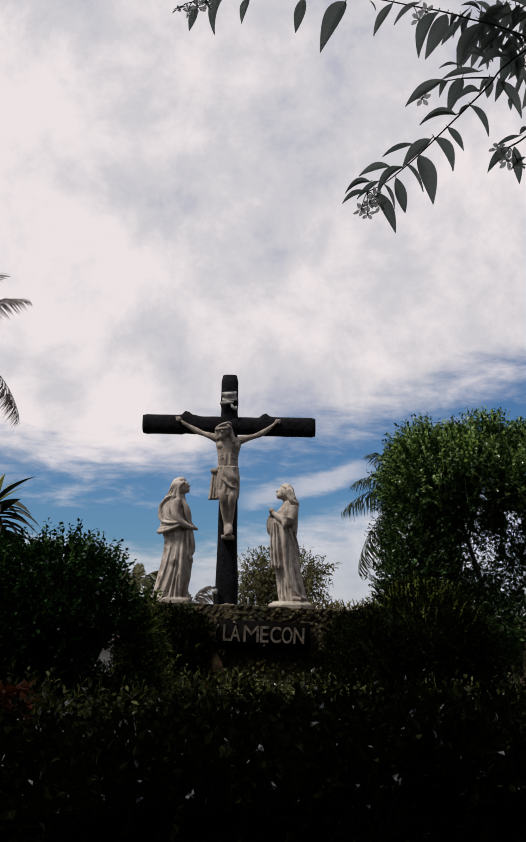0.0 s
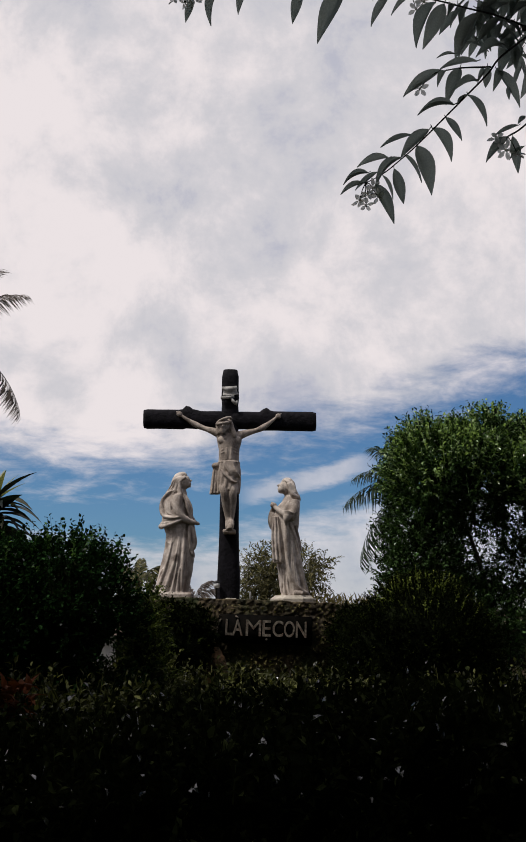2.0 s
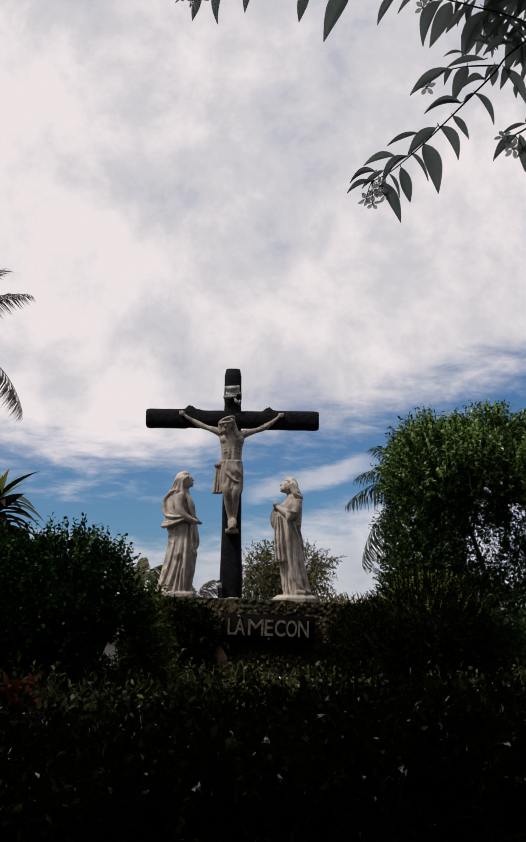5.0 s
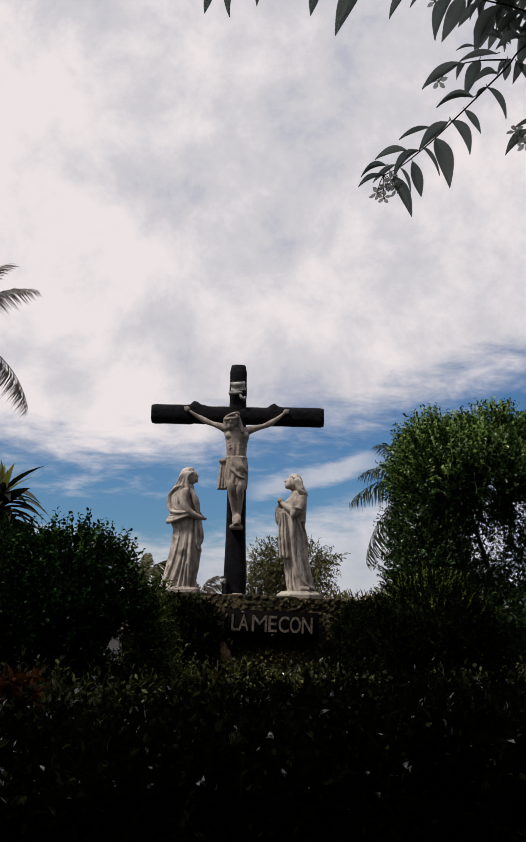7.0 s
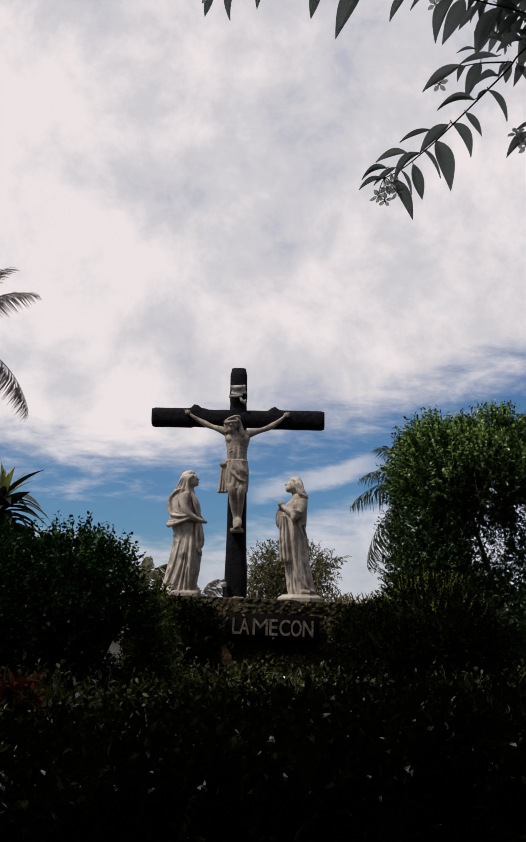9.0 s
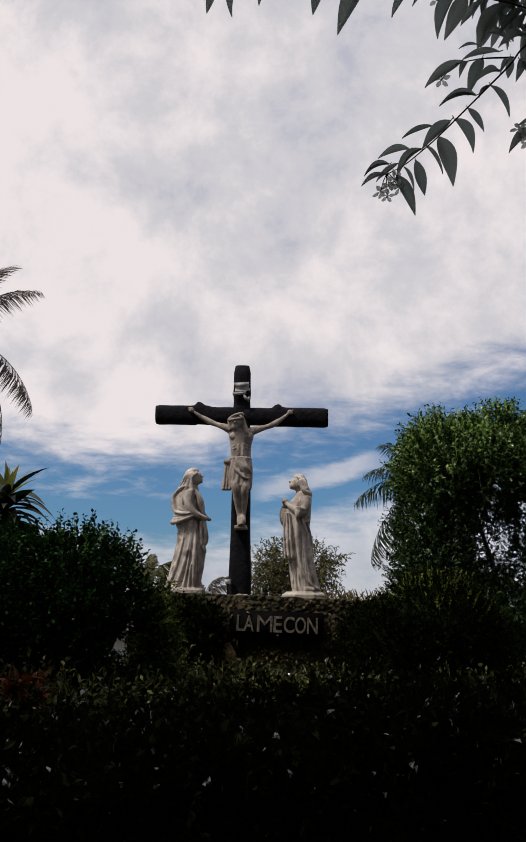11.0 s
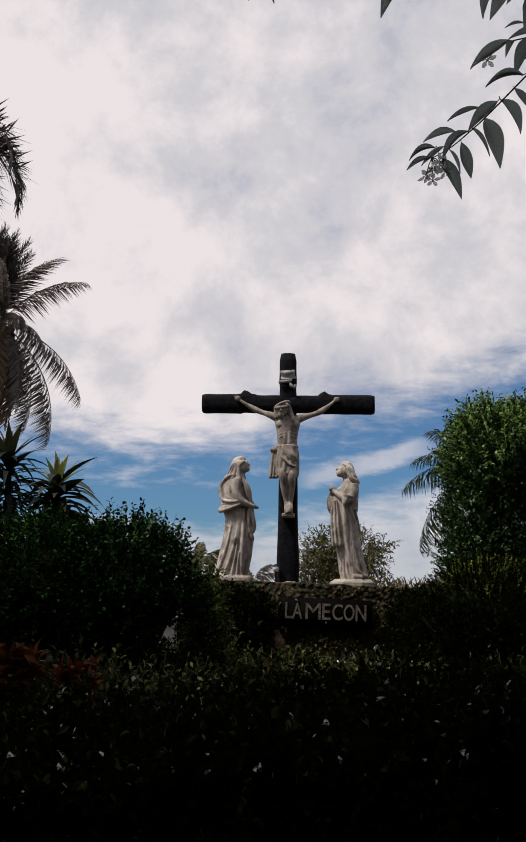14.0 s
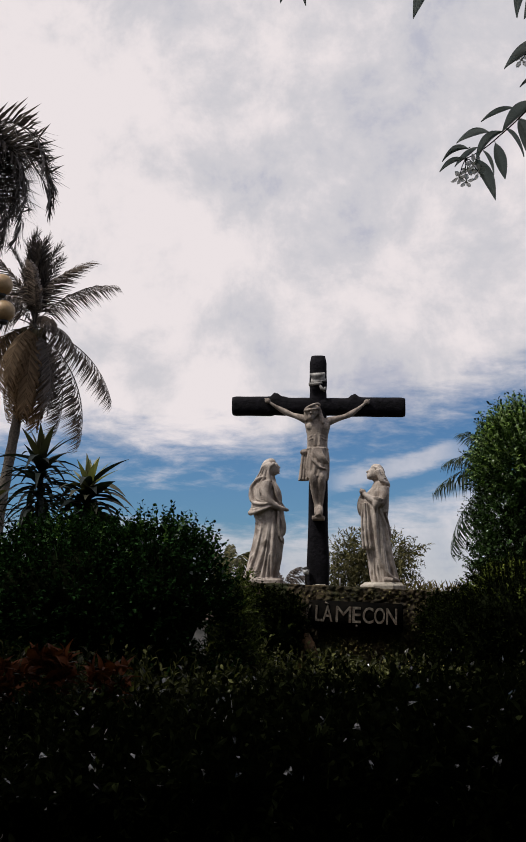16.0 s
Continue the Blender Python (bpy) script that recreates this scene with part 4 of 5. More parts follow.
    for k in range(14):
        z = 3.905 - 0.43 * k / 13
        rings.append([Vector(P(-0.388 + math.cos(q * math.pi / 24) * (0.142 + 0.026 * math.sin(k / 13 * 3.0) + 0.007 * math.sin(q * 1.9 + k * 0.5)),
                               z - 0.045 * math.cos(q * math.pi / 24) * (k / 13), math.sin(q * math.pi / 24) * (0.12 + 0.02 * math.sin(k / 13 * 2.4) + 0.007 * math.sin(q * 1.9 + k * 0.5)))) for q in range(48)])
    loft(bm, list(reversed(rings)))
    for k in range(5):
        tube(bm, smooth_path([P(-0.46 + 0.03 * k, 3.885, -0.118), P(-0.415 + 0.032 * k, 3.80 - 0.012 * k, -0.136), P(-0.345 + 0.026 * k, 3.70 - 0.004 * k, -0.128 + 0.008 * k), P(-0.275 + 0.012 * k, 3.625 + 0.012 * k, -0.075)]),
             [0.008 + 0.010 * math.sin(math.pi * i / 18) for i in range(19)], 8)
    for k in range(5):
        tube(bm, smooth_path([P(-0.50 + 0.02 * k, 3.80 - 0.02 * k, -0.125), P(-0.43 + 0.02 * k, 3.69 - 0.02 * k, -0.15), P(-0.30 + 0.012 * k, 3.56 + 0.006 * k, -0.115)]), [0.006 + 0.009 * math.sin(math.pi * i / 12) for i in range(13)], 8)
    for k in range(4):
        tube(bm, smooth_path([P(-0.53, 3.87 - 0.012 * k, -0.03), P(-0.475, 3.81 - 0.035 * k, -0.105), P(-0.40 - 0.01 * k, 3.76 - 0.042 * k, -0.128)]), [0.010 - 0.006 * i / 12 for i in range(13)], 8)
    tube(bm, [P(-0.388 + math.cos(q * math.pi / 12) * 0.148, 3.892, math.sin(q * math.pi / 12) * 0.118) for q in range(25)], 0.009, 8)
    ball(bm, P(-0.555, 3.85, -0.02), (0.066, 0.06, 0.045))
    rings = []
    for k in range(16):
        z = 3.83 - 0.41 * k / 15
        w = 0.045 + 0.028 * (k / 15)
        cx = -0.555 - 0.018 * (k / 15)
        rings.append([Vector(P(cx + math.cos(q * math.pi / 12) * w, z, math.sin(q * math.pi / 12) * (0.032 + 0.01 * math.sin(q * 1.6)) - 0.01)) for q in range(24)])
    loft(bm, list(reversed(rings)))
    for k in range(3):
        tube(bm, [P(-0.577 + 0.03 * k, 3.81, -0.045), P(-0.612 + 0.042 * k, 3.43, -0.05)], [0.010, 0.016], 8)
    sculpt("crucified_statue", bm, CROSS, M_CORPUS, "aged cream stone statue hanging with spread arms on the cross", 0.0075, 2)


make_mourning_woman()
make_young_mourner()
make_crucified()


# ---------------------------------------------------------------- small fixtures on the mound
def make_garden_lamp():
    lamp = thing("garden_lamp", (-0.535, 12.32, 1.94), "small black garden lamp with frosted glass beside the cross", "lamp")
    bm = bmesh.new()
    tube(bm, [(0, 0, 0), (0, 0, 0.17), (0, 0, 0.19)], [0.014, 0.014, 0.03], 10)
    part("pole", bm, M_IRON, lamp)
    bm = bmesh.new()
    tube(bm, [(0, 0, 0.19), (0, 0, 0.26)], [0.036, 0.044], 8)
    part("glass", bm, M_LAMPGLASS, lamp)
    bm = bmesh.new()
    tube(bm, [(0, 0, 0.26), (0, 0, 0.275), (0, 0, 0.29)], [0.05, 0.04, 0.012], 8)
    part("cap", bm, M_IRON, lamp)
    bm = bmesh.new()
    tube(bm, [(0, 0, 0), (0, 0, 0.15), (0, 0, 0.155)], [0.011, 0.011, 0.006], 10)
    pipe = part("pipe_stub", bm, M_PIPE)
    pipe.location = (-0.09, 12.25, 1.93)
    tagged(pipe, "short grey metal pipe standing on the mound", "pipe")
    bm = bmesh.new()
    got = bmesh.ops.create_icosphere(bm, subdivisions=3, radius=1)
    for v in got["verts"]:
        v.co = Vector((v.co.x * 0.13, v.co.y * 0.10, v.co.z * 0.05)) * (1 + 0.25 * noise.noise(v.co * 1.7))
    stone = part("stone", bm, M_PLINTH)
    stone.location = (-0.36, 12.24, 1.95)
    tagged(stone, "flat grey stone lying at the cross's foot", "stone")
    bm = bmesh.new()
    got = bmesh.ops.create_icosphere(bm, subdivisions=5, radius=1)
    for v in got["verts"]:
        c = v.co.copy()
        d, where = noise.voronoi(Vector((c.x * 2.2, c.y * 2.2, c.z * 6.0)))
        k = 1 + 0.22 * noise.noise(c * 1.6) + 0.16 * min(0.6, d[1] - d[0]) + 0.10 * noise.noise(c * 6.5)
        v.co = Vector((c.x * 0.17 * k, c.y * 0.15 * k, c.z * 0.72 + 0.66 + 0.05 * noise.noise(c * 5)))
    rock = part("boulder", bm, M_LATERITE)
    rock.location = (-0.50, 11.66, 0.0)
    tagged(rock, "rust-coloured upright laterite boulder against the mound wall", "boulder")


make_garden_lamp()


# ---------------------------------------------------------------- foliage near the mound
def bush(name, label, category, base, blobs, twigs, leaf, mat, rng, count=7, width=0.3, twig=0.2, core=0.82, up=0.35, stems=3, inner=0.78, leafname="foliage", hollow=(), cores=9, lit_tops=None):
    """A shrub or small tree: stems, a near-black core for inner shade, and leaves on twigs. Blobs are relative to the
    base.
    """
    ob = thing(name, base, label, category)
    for k in range(stems):
        bm = bmesh.new()
        c = blobs[k % len(blobs)][0]
        a = k * 2.1
        tube(bm, smooth_path([(math.cos(a) * 0.1, math.sin(a) * 0.1, 0), (c[0] * 0.3 + math.cos(a) * 0.2, c[1] * 0.3, c[2] * 0.45), (c[0] * 0.8, c[1] * 0.8, c[2] * 0.9)]),
             [0.06 - 0.04 * i / 12 for i in range(13)], 8)
        part("trunk" if stems == 1 else "stem", bm, M_BARK, ob)
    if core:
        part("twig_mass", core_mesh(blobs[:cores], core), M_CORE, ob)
    p, d = shell_points(rng, twigs, blobs, inner)
    for centre, way, wide in hollow:   # gaps that one can look through
        away = p - np.array(centre)
        axis = unit(np.array(way))
        off = np.linalg.norm(away - (away @ axis)[:, None] * axis, axis=1) > wide * rng.uniform(0.5, 1.15, len(p))
        p, d = p[off], d[off]
    d = unit(d + rng.normal(0, 0.35, d.shape) + np.array([0, 0, up]))
    me = twig_leaves(leafname, rng, p, d, twig * rng.uniform(0.5, 1.3, len(p)), count, leaf, width, mat)
    tagged(part(leafname, me, None, ob), kind="stuff")
    if lit_tops:   # top light painted as paler leaves: material, number, leaf, lowest height, blobs that carry it
        young, amount, size, lowest, carriers = lit_tops
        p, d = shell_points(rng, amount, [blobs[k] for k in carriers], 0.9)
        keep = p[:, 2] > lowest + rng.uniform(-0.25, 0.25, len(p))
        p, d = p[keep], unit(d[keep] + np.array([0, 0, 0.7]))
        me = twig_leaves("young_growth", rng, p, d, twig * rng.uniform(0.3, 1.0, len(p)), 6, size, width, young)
        tagged(part("young_growth", me, None, ob, "lighter yellow-green leaves painted as if lit from above"), kind="stuff")
    return ob


rng = np.random.default_rng(5)
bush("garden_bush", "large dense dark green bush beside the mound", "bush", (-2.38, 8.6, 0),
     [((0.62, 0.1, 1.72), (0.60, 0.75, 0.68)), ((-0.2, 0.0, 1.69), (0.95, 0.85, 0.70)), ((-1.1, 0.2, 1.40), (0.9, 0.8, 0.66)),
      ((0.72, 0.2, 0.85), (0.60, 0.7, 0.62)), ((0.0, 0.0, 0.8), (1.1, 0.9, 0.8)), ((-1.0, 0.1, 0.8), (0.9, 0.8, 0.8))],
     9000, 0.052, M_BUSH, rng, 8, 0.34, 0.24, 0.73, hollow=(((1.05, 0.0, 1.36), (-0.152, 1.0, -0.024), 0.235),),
     lit_tops=(M_LIT_BUSH, 1000, 0.05, 2.26, (0, 1, 2)))
bush("light_shrub", "small yellow-green leafy shrub between the bush and the mound", "bush", (-1.14, 9.5, 0),
     [((-0.04, 0, 1.70), (0.19, 0.25, 0.36)), ((0.02, 0, 1.36), (0.16, 0.25, 0.40)), ((0.08, 0, 0.9), (0.20, 0.3, 0.7))],
     620, 0.046, M_LIGHT_SHRUB, rng, 7, 0.3, 0.16, 0.7, 0.3, 2)
bush("round_shrub", "round clipped dark shrub with its lit top painted yellow-green beside the mound", "bush", (1.62, 9.3, 0),
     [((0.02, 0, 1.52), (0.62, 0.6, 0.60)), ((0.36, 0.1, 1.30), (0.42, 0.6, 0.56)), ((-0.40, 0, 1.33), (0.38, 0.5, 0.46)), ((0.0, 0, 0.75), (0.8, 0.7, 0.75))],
     8500, 0.032, M_IVY, rng, 8, 0.28, 0.12, 0.78, lit_tops=(M_LIT_RIM, 1700, 0.03, 1.92, (0, 1, 2)))
bush("broadleaf_tree", "leafy green tree with its lit crown painted bright behind the hedge", "tree", (2.70, 10.8, 0),
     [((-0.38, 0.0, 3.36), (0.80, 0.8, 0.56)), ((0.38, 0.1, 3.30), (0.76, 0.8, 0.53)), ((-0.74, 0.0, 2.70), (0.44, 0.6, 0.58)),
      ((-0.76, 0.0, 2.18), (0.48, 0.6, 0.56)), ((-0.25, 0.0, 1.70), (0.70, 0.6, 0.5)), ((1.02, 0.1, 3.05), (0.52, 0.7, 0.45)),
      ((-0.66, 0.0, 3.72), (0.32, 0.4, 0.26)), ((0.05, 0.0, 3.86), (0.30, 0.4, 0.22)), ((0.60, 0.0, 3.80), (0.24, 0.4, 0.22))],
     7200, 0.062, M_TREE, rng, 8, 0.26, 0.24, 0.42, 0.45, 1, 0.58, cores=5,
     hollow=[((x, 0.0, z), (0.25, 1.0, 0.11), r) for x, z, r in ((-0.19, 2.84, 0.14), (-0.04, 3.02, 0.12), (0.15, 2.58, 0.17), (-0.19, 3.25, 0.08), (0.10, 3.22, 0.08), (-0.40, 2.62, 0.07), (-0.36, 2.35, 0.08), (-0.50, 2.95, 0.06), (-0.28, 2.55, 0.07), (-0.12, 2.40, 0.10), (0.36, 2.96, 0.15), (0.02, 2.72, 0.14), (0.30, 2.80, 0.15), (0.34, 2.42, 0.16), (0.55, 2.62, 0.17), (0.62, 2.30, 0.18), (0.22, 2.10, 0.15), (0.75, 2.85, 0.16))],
     lit_tops=(M_LIT_TREE, 2300, 0.066, 3.22, (0, 1, 2, 5, 6, 7, 8)))
bush("broadleaf_tree", "thin leafy lower boughs of a garden tree", "tree", (3.35, 11.4, 0),
     [((-0.15, 0.0, 2.45), (1.05, 0.7, 0.75))],
     760, 0.062, M_TREE, rng, 8, 0.25, 0.26, 0, 0.2, 1, 0.15)
bush("small_tree", "small olive-leaved tree behind the cross", "tree", (0.42, 20, 0),
     [((-0.40, 0, 2.65), (0.42, 0.5, 0.62)), ((-0.05, 0, 2.95), (0.34, 0.4, 0.48)), ((0.70, 0, 2.85), (0.42, 0.5, 0.46)), ((0.35, 0, 2.45), (0.5, 0.5, 0.45)), ((-0.1, 0, 2.0), (0.8, 0.5, 0.5))],
     950, 0.125, M_OLIVE, rng, 9, 0.15, 0.34, 0, -0.35, 1, 0.15)
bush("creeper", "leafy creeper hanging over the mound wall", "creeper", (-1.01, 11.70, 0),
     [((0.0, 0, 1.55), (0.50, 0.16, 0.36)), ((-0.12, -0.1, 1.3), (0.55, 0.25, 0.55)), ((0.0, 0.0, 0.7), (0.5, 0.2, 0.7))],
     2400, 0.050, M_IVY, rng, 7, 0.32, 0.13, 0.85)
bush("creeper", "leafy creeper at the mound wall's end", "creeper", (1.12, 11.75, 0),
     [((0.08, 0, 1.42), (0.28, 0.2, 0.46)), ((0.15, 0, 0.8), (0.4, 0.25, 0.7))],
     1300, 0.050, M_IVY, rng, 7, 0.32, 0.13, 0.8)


def make_hedge():
    """The long leafy hedge between the path and the mound, higher towards one end."""
    rng = np.random.default_rng(11)
    hedge = thing("hedge", (0, 4.4, 0), "long dense dark glossy-leaved garden hedge", "hedge")

    def top(x, y):
        return 1.20 + 0.07 * x + 0.035 * np.sin(x * 2.3 + 1) + 0.03 * np.sin(x * 5.1 + y * 3) + 0.01 * (y - 3.3)

    def bed(x, y):
        return 0.84 + np.where(x > 0, 0.04, 0.10) * np.clip((np.abs(x - 0.1) - 0.7) / 0.8, 0, 1) + 0.05 * np.sin(x * 1.7 + y) + 0.05 * np.sin(x * 4.1 - y * 2.2)

    bm = bmesh.new()
    rows = []
    for i in range(60):
        x = -3.4 + 6.8 * i / 59
        row = []
        for (y, z) in [(-1.10, 0.0), (-1.18, 0.5), (-1.14, 0.95), (-1.02, 1.0), (-0.6, 1.0), (0, 1.0), (0.6, 1.0), (1.1, 1.0), (1.15, 0.5), (1.1, 0)]:
            h = float(top(x, y + 4.4)) - 0.10
            n = 0.07 * noise.noise(Vector((x * 3, y * 3, z * 3)))
            row.append(bm.verts.new((x, y + n, max(0, z * h + (n if z > 0 else 0)))))
        rows.append(row)
    for a, b in zip(rows, rows[1:]):
        for k in range(len(a) - 1):
            bm.faces.new((a[k], b[k], b[k + 1], a[k + 1]))
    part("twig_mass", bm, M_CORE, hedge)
    # top
    n = 3600
    x, y = rng.uniform(-3.4, 3.4, n), rng.uniform(-1.2, 1.25, n)
    p = np.stack([x, y, top(x, y + 4.4) - rng.uniform(0.04, 0.16, n)], 1)
    d = unit(rng.normal(0, 0.5, (n, 3)) + np.array([0, -0.1, 1.0]))
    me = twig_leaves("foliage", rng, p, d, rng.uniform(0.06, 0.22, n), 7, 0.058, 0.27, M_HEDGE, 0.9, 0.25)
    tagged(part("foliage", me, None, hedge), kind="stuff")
    # the face towards the path
    n = 3400
    x, u = rng.uniform(-2.4, 2.4, n), rng.uniform(0.1, 1, n)
    p = np.stack([x, -1.2 + rng.uniform(-0.02, 0.14, n) + 0.06 * np.sin(x * 6 + u * 9), u * (top(x, 3.3) - 0.05)], 1)
    d = unit(rng.normal(0, 0.5, (n, 3)) + np.array([0, -0.8, 0.5]))
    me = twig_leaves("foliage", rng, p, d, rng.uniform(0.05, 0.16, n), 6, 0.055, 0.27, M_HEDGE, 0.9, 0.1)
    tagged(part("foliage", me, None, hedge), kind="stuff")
    # the far part, running up to the mound
    n = 2600
    hedge2 = thing("ground_shrubs", (0, 8, 0), "low leafy shrubs filling the bed before the mound", "shrubs", kind="stuff")
    x, y = rng.uniform(-3.2, 3.6, n), rng.uniform(-2.2, 3.3, n)
    z = bed(x, y)
    p = np.stack([x, y, z], 1)
    d = unit(rng.normal(0, 0.5, (n, 3)) + np.array([0, -0.15, 1.0]))
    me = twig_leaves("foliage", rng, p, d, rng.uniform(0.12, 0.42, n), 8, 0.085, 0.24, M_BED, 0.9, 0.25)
    tagged(part("foliage", me, None, hedge2), kind="stuff")
    bm = bmesh.new()
    bmesh.ops.create_grid(bm, x_segments=40, y_segments=30, size=1)
    for v in bm.verts:
        xx, yy = v.co.x * 3.4, v.co.y * 2.8 + 0.6
        v.co = Vector((xx, yy, float(bed(xx, yy)) - 0.06 + 0.05 * noise.noise(Vector((xx * 3, yy * 3, 0)))))
    got = bmesh.ops.extrude_edge_only(bm, edges=[e for e in bm.edges if e.is_boundary])
    for v in got["geom"]:
        if isinstance(v, bmesh.types.BMVert):
            v.co.z = 0
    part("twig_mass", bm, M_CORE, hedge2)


make_hedge()


# ---------------------------------------------------------------- strap-leaved and red-leaved plants
def strap_mesh(name, length, width, arch, mat, n=7, fold=0.25):
    """A pointed strap leaf along +x."""
    bm = bmesh.new()
    rows = []
    for i in range(n):
        s = i / (n - 1)
        w = width * max(0.04, math.sin(math.pi * (0.10 + 0.90 * s) ** 0.75))
        x, z = length * (s - 0.18 * arch * s * s), length * (0.25 * s - arch * 0.6 * s * s)
        rows.append([bm.verts.new((x, -w, z + w * fold)), bm.verts.new((x, 0, z)), bm.verts.new((x, w, z + w * fold))])
    for a, b in zip(rows, rows[1:]):
        for k in range(2):
            bm.faces.new((a[k], b[k], b[k + 1], a[k + 1]))
    return finish(bm, name, mat)


def dracaena(base, height, leaf, leaves, rng, label, young=9, broad=0.085, spread=1.0, tilt=55, heart=None):
    ob = thing("dracaena", base, label, "plant", "strap-leaved plants")
    bm = bmesh.new()
    tube(bm, smooth_path([(0, 0, 0), (0.05, 0.02, height * 0.5), (0, 0, height)]), [0.035] * 12 + [0.025], 8)
    part("stem", bm, M_TWIG, ob)
    old = [strap_mesh("leaf", leaf, leaf * broad, a, M_DRAC) for a in (0.4, 0.9, 1.35)]
    fresh = strap_mesh("leaf", leaf * 0.88, leaf * 0.088, 0.3, heart or M_DRAC_YOUNG)
    newer = strap_mesh("leaf", leaf, leaf * broad, 0.9, M_DRAC_DULL)
    for i in range(leaves):
        u = i / leaves
        f = part("leaf", newer if u < 0.3 and i % 2 and not heart else old[i % 3], None, ob)
        f.matrix_local = Matrix.Translation((0, 0, height - leaf * 1.35 * u)) @ pose(0, 0, 0, rng.uniform(-15, 15), -(tilt - 85 * u + rng.uniform(-12, 12)), i * 137.5) \
            @ Matrix.Scale(rng.uniform(0.8, 1.1) * spread, 4)
    for i in range(young):
        f = part("leaf", fresh, None, ob, "dull brown-green young leaf" if heart else "pale yellow-green young leaf")
        f.matrix_local = Matrix.Translation((0, 0, height - 0.02)) @ pose(0, 0, 0, rng.uniform(-12, 12), -(86 - 5 * i + rng.uniform(-6, 6)), i * 137.5) @ Matrix.Scale(rng.uniform(0.7, 0.95), 4)
    return ob


rng = np.random.default_rng(21)
dracaena((-3.26, 9.5, 0), 3.16, 0.60, 120, rng, "tall dark strap-leaved dracaena rising behind the bush", 9, 0.066, 0.98, 32, M_DRAC_DULL)
dracaena((-2.70, 9.4, 0), 2.88, 0.54, 110, rng, "strap-leaved dracaena with yellow-green heart behind the bush", 16, 0.115, 1.05, 24)
dracaena((-3.85, 9.6, 0), 2.75, 0.50, 50, rng, "dark strap-leaved dracaena behind the bush", 2, 0.08)


def red_plant(base, size, rng, n=22):
    ob = thing("croton", base, "rust-red broad-leaved ornamental plant behind the hedge", "plant", "red-leaved plants")
    bm = bmesh.new()
    tube(bm, [(0, 0, 0), (0.02, 0, size * 0.5), (0, 0, size)], [0.022, 0.018, 0.012], 7)
    part("stem", bm, M_BARK, ob)
    kinds = [strap_mesh("leaf", 0.14, 0.028, a, M_RED, fold=0.45) for a in (0.5, 1.0, 1.4)]
    for i in range(n):
        f = part("leaf", kinds[i % 3], None, ob)
        f.matrix_local = Matrix.Translation((rng.uniform(-0.12, 0.12), rng.uniform(-0.1, 0.1), size - 0.26 * i / n)) @ pose(0, 0, 0, rng.uniform(-25, 25), -(66 - 70 * i / n + rng.uniform(-22, 22)), i * 137.5) @ Matrix.Scale(rng.uniform(0.8, 1.15), 4)


red_plant((-1.83, 5.75, 0), 1.32, rng, 130)
red_plant((-1.52, 5.95, 0), 1.24, rng, 100)
red_plant((-2.12, 5.95, 0), 1.24, rng, 100)


# ---------------------------------------------------------------- palms
rng = np.random.default_rng(31)
palm("coconut_palm", "tall coconut palm with drooping brown lower fronds", (-10.9, 28, 0), (-10.12, 28, 10.75), rng,
     ((-4, 74, 2, 0.86), (2, 37, 1, 0.93), (-6, -10, 2, 0.64), (5, -34, 1, 1.16), (8, -57, 1, 1.36), (20, -66, 1, 1.15), (-35, -62, 1, 1.0),
      (0, 80, 0, 0.92), (4, 72, 0, 0.86), (-6, 66, 0, 0.74), (30, 84, 0, 0.9), (180, 84, 0, 0.95), (175, 76, 0, 0.9), (185, 66, 0, 0.9), (60, 78, 0, 0.9), (300, 80, 0, 0.85), (120, 78, 0, 0.9), (240, 80, 0, 0.85), (12, 88, 0, 0.98),
      (180, 34, 1, 1.0), (205, 5, 1, 1.0), (150, -10, 2, 1.0), (250, 20, 1, 0.8), (285, 45, 1, 0.8), (95, 25, 1, 0.9), (130, 50, 1, 0.9), (215, 60, 1, 0.9),
      (200, -35, 3, 0.9), (245, -52, 3, 0.9), (285, -62, 3, 1.05), (325, -74, 3, 1.1), (15, -76, 3, 1.0), (170, -66, 3, 1.0), (265, -46, 3, 0.9), (225, -70, 3, 0.95), (255, -74, 3, 1.0), (300, -80, 3, 1.0), (190, -78, 3, 0.95)),
     3.6, 0.62, (M_PALM, M_PALM_DRY, M_PALM_DARK), 84, 0.5, 0.17, nuts=14)
palm("foxtail_palm", "tall palm with bushy dark foxtail fronds", (-12.1, 22, 0), (-11.98, 22, 13.45), rng,
     ((-4, 0, 2, 1.0), (6, -10, 2, 1.02), (-10, -17, 2, 1.0), (2, -28, 1, 0.9), (-14, -6, 1, 0.95), (12, -4, 1, 1.0), (-2, -8, 2, 0.86), (8, -14, 1, 0.8), (-20, -14, 2, 0.85), (3, -22, 1, 0.78), (30, 6, 2, 1.0), (-40, 2, 2, 1.0), (75, 10, 1, 0.9),
      (120, 5, 2, 0.9), (180, 0, 2, 1.0), (225, 5, 2, 1.0), (280, 5, 2, 0.9), (0, -14, 2, 0.85), (3, -20, 2, 0.84), (8, -20, 2, 0.65), (-10, -5, 2, 0.72), (20, -10, 2, 0.76), (4, -42, 1, 0.85), (-16, -48, 2, 0.75), (0, -30, 2, 0.98), (-6, -36, 2, 0.95), (10, -33, 1, 0.9)),
     5.2, 0.80, (M_PALM_DARK, M_PALM_DARK, M_PALM_DARK), 105, 0.0, 0.14, bushy=True)
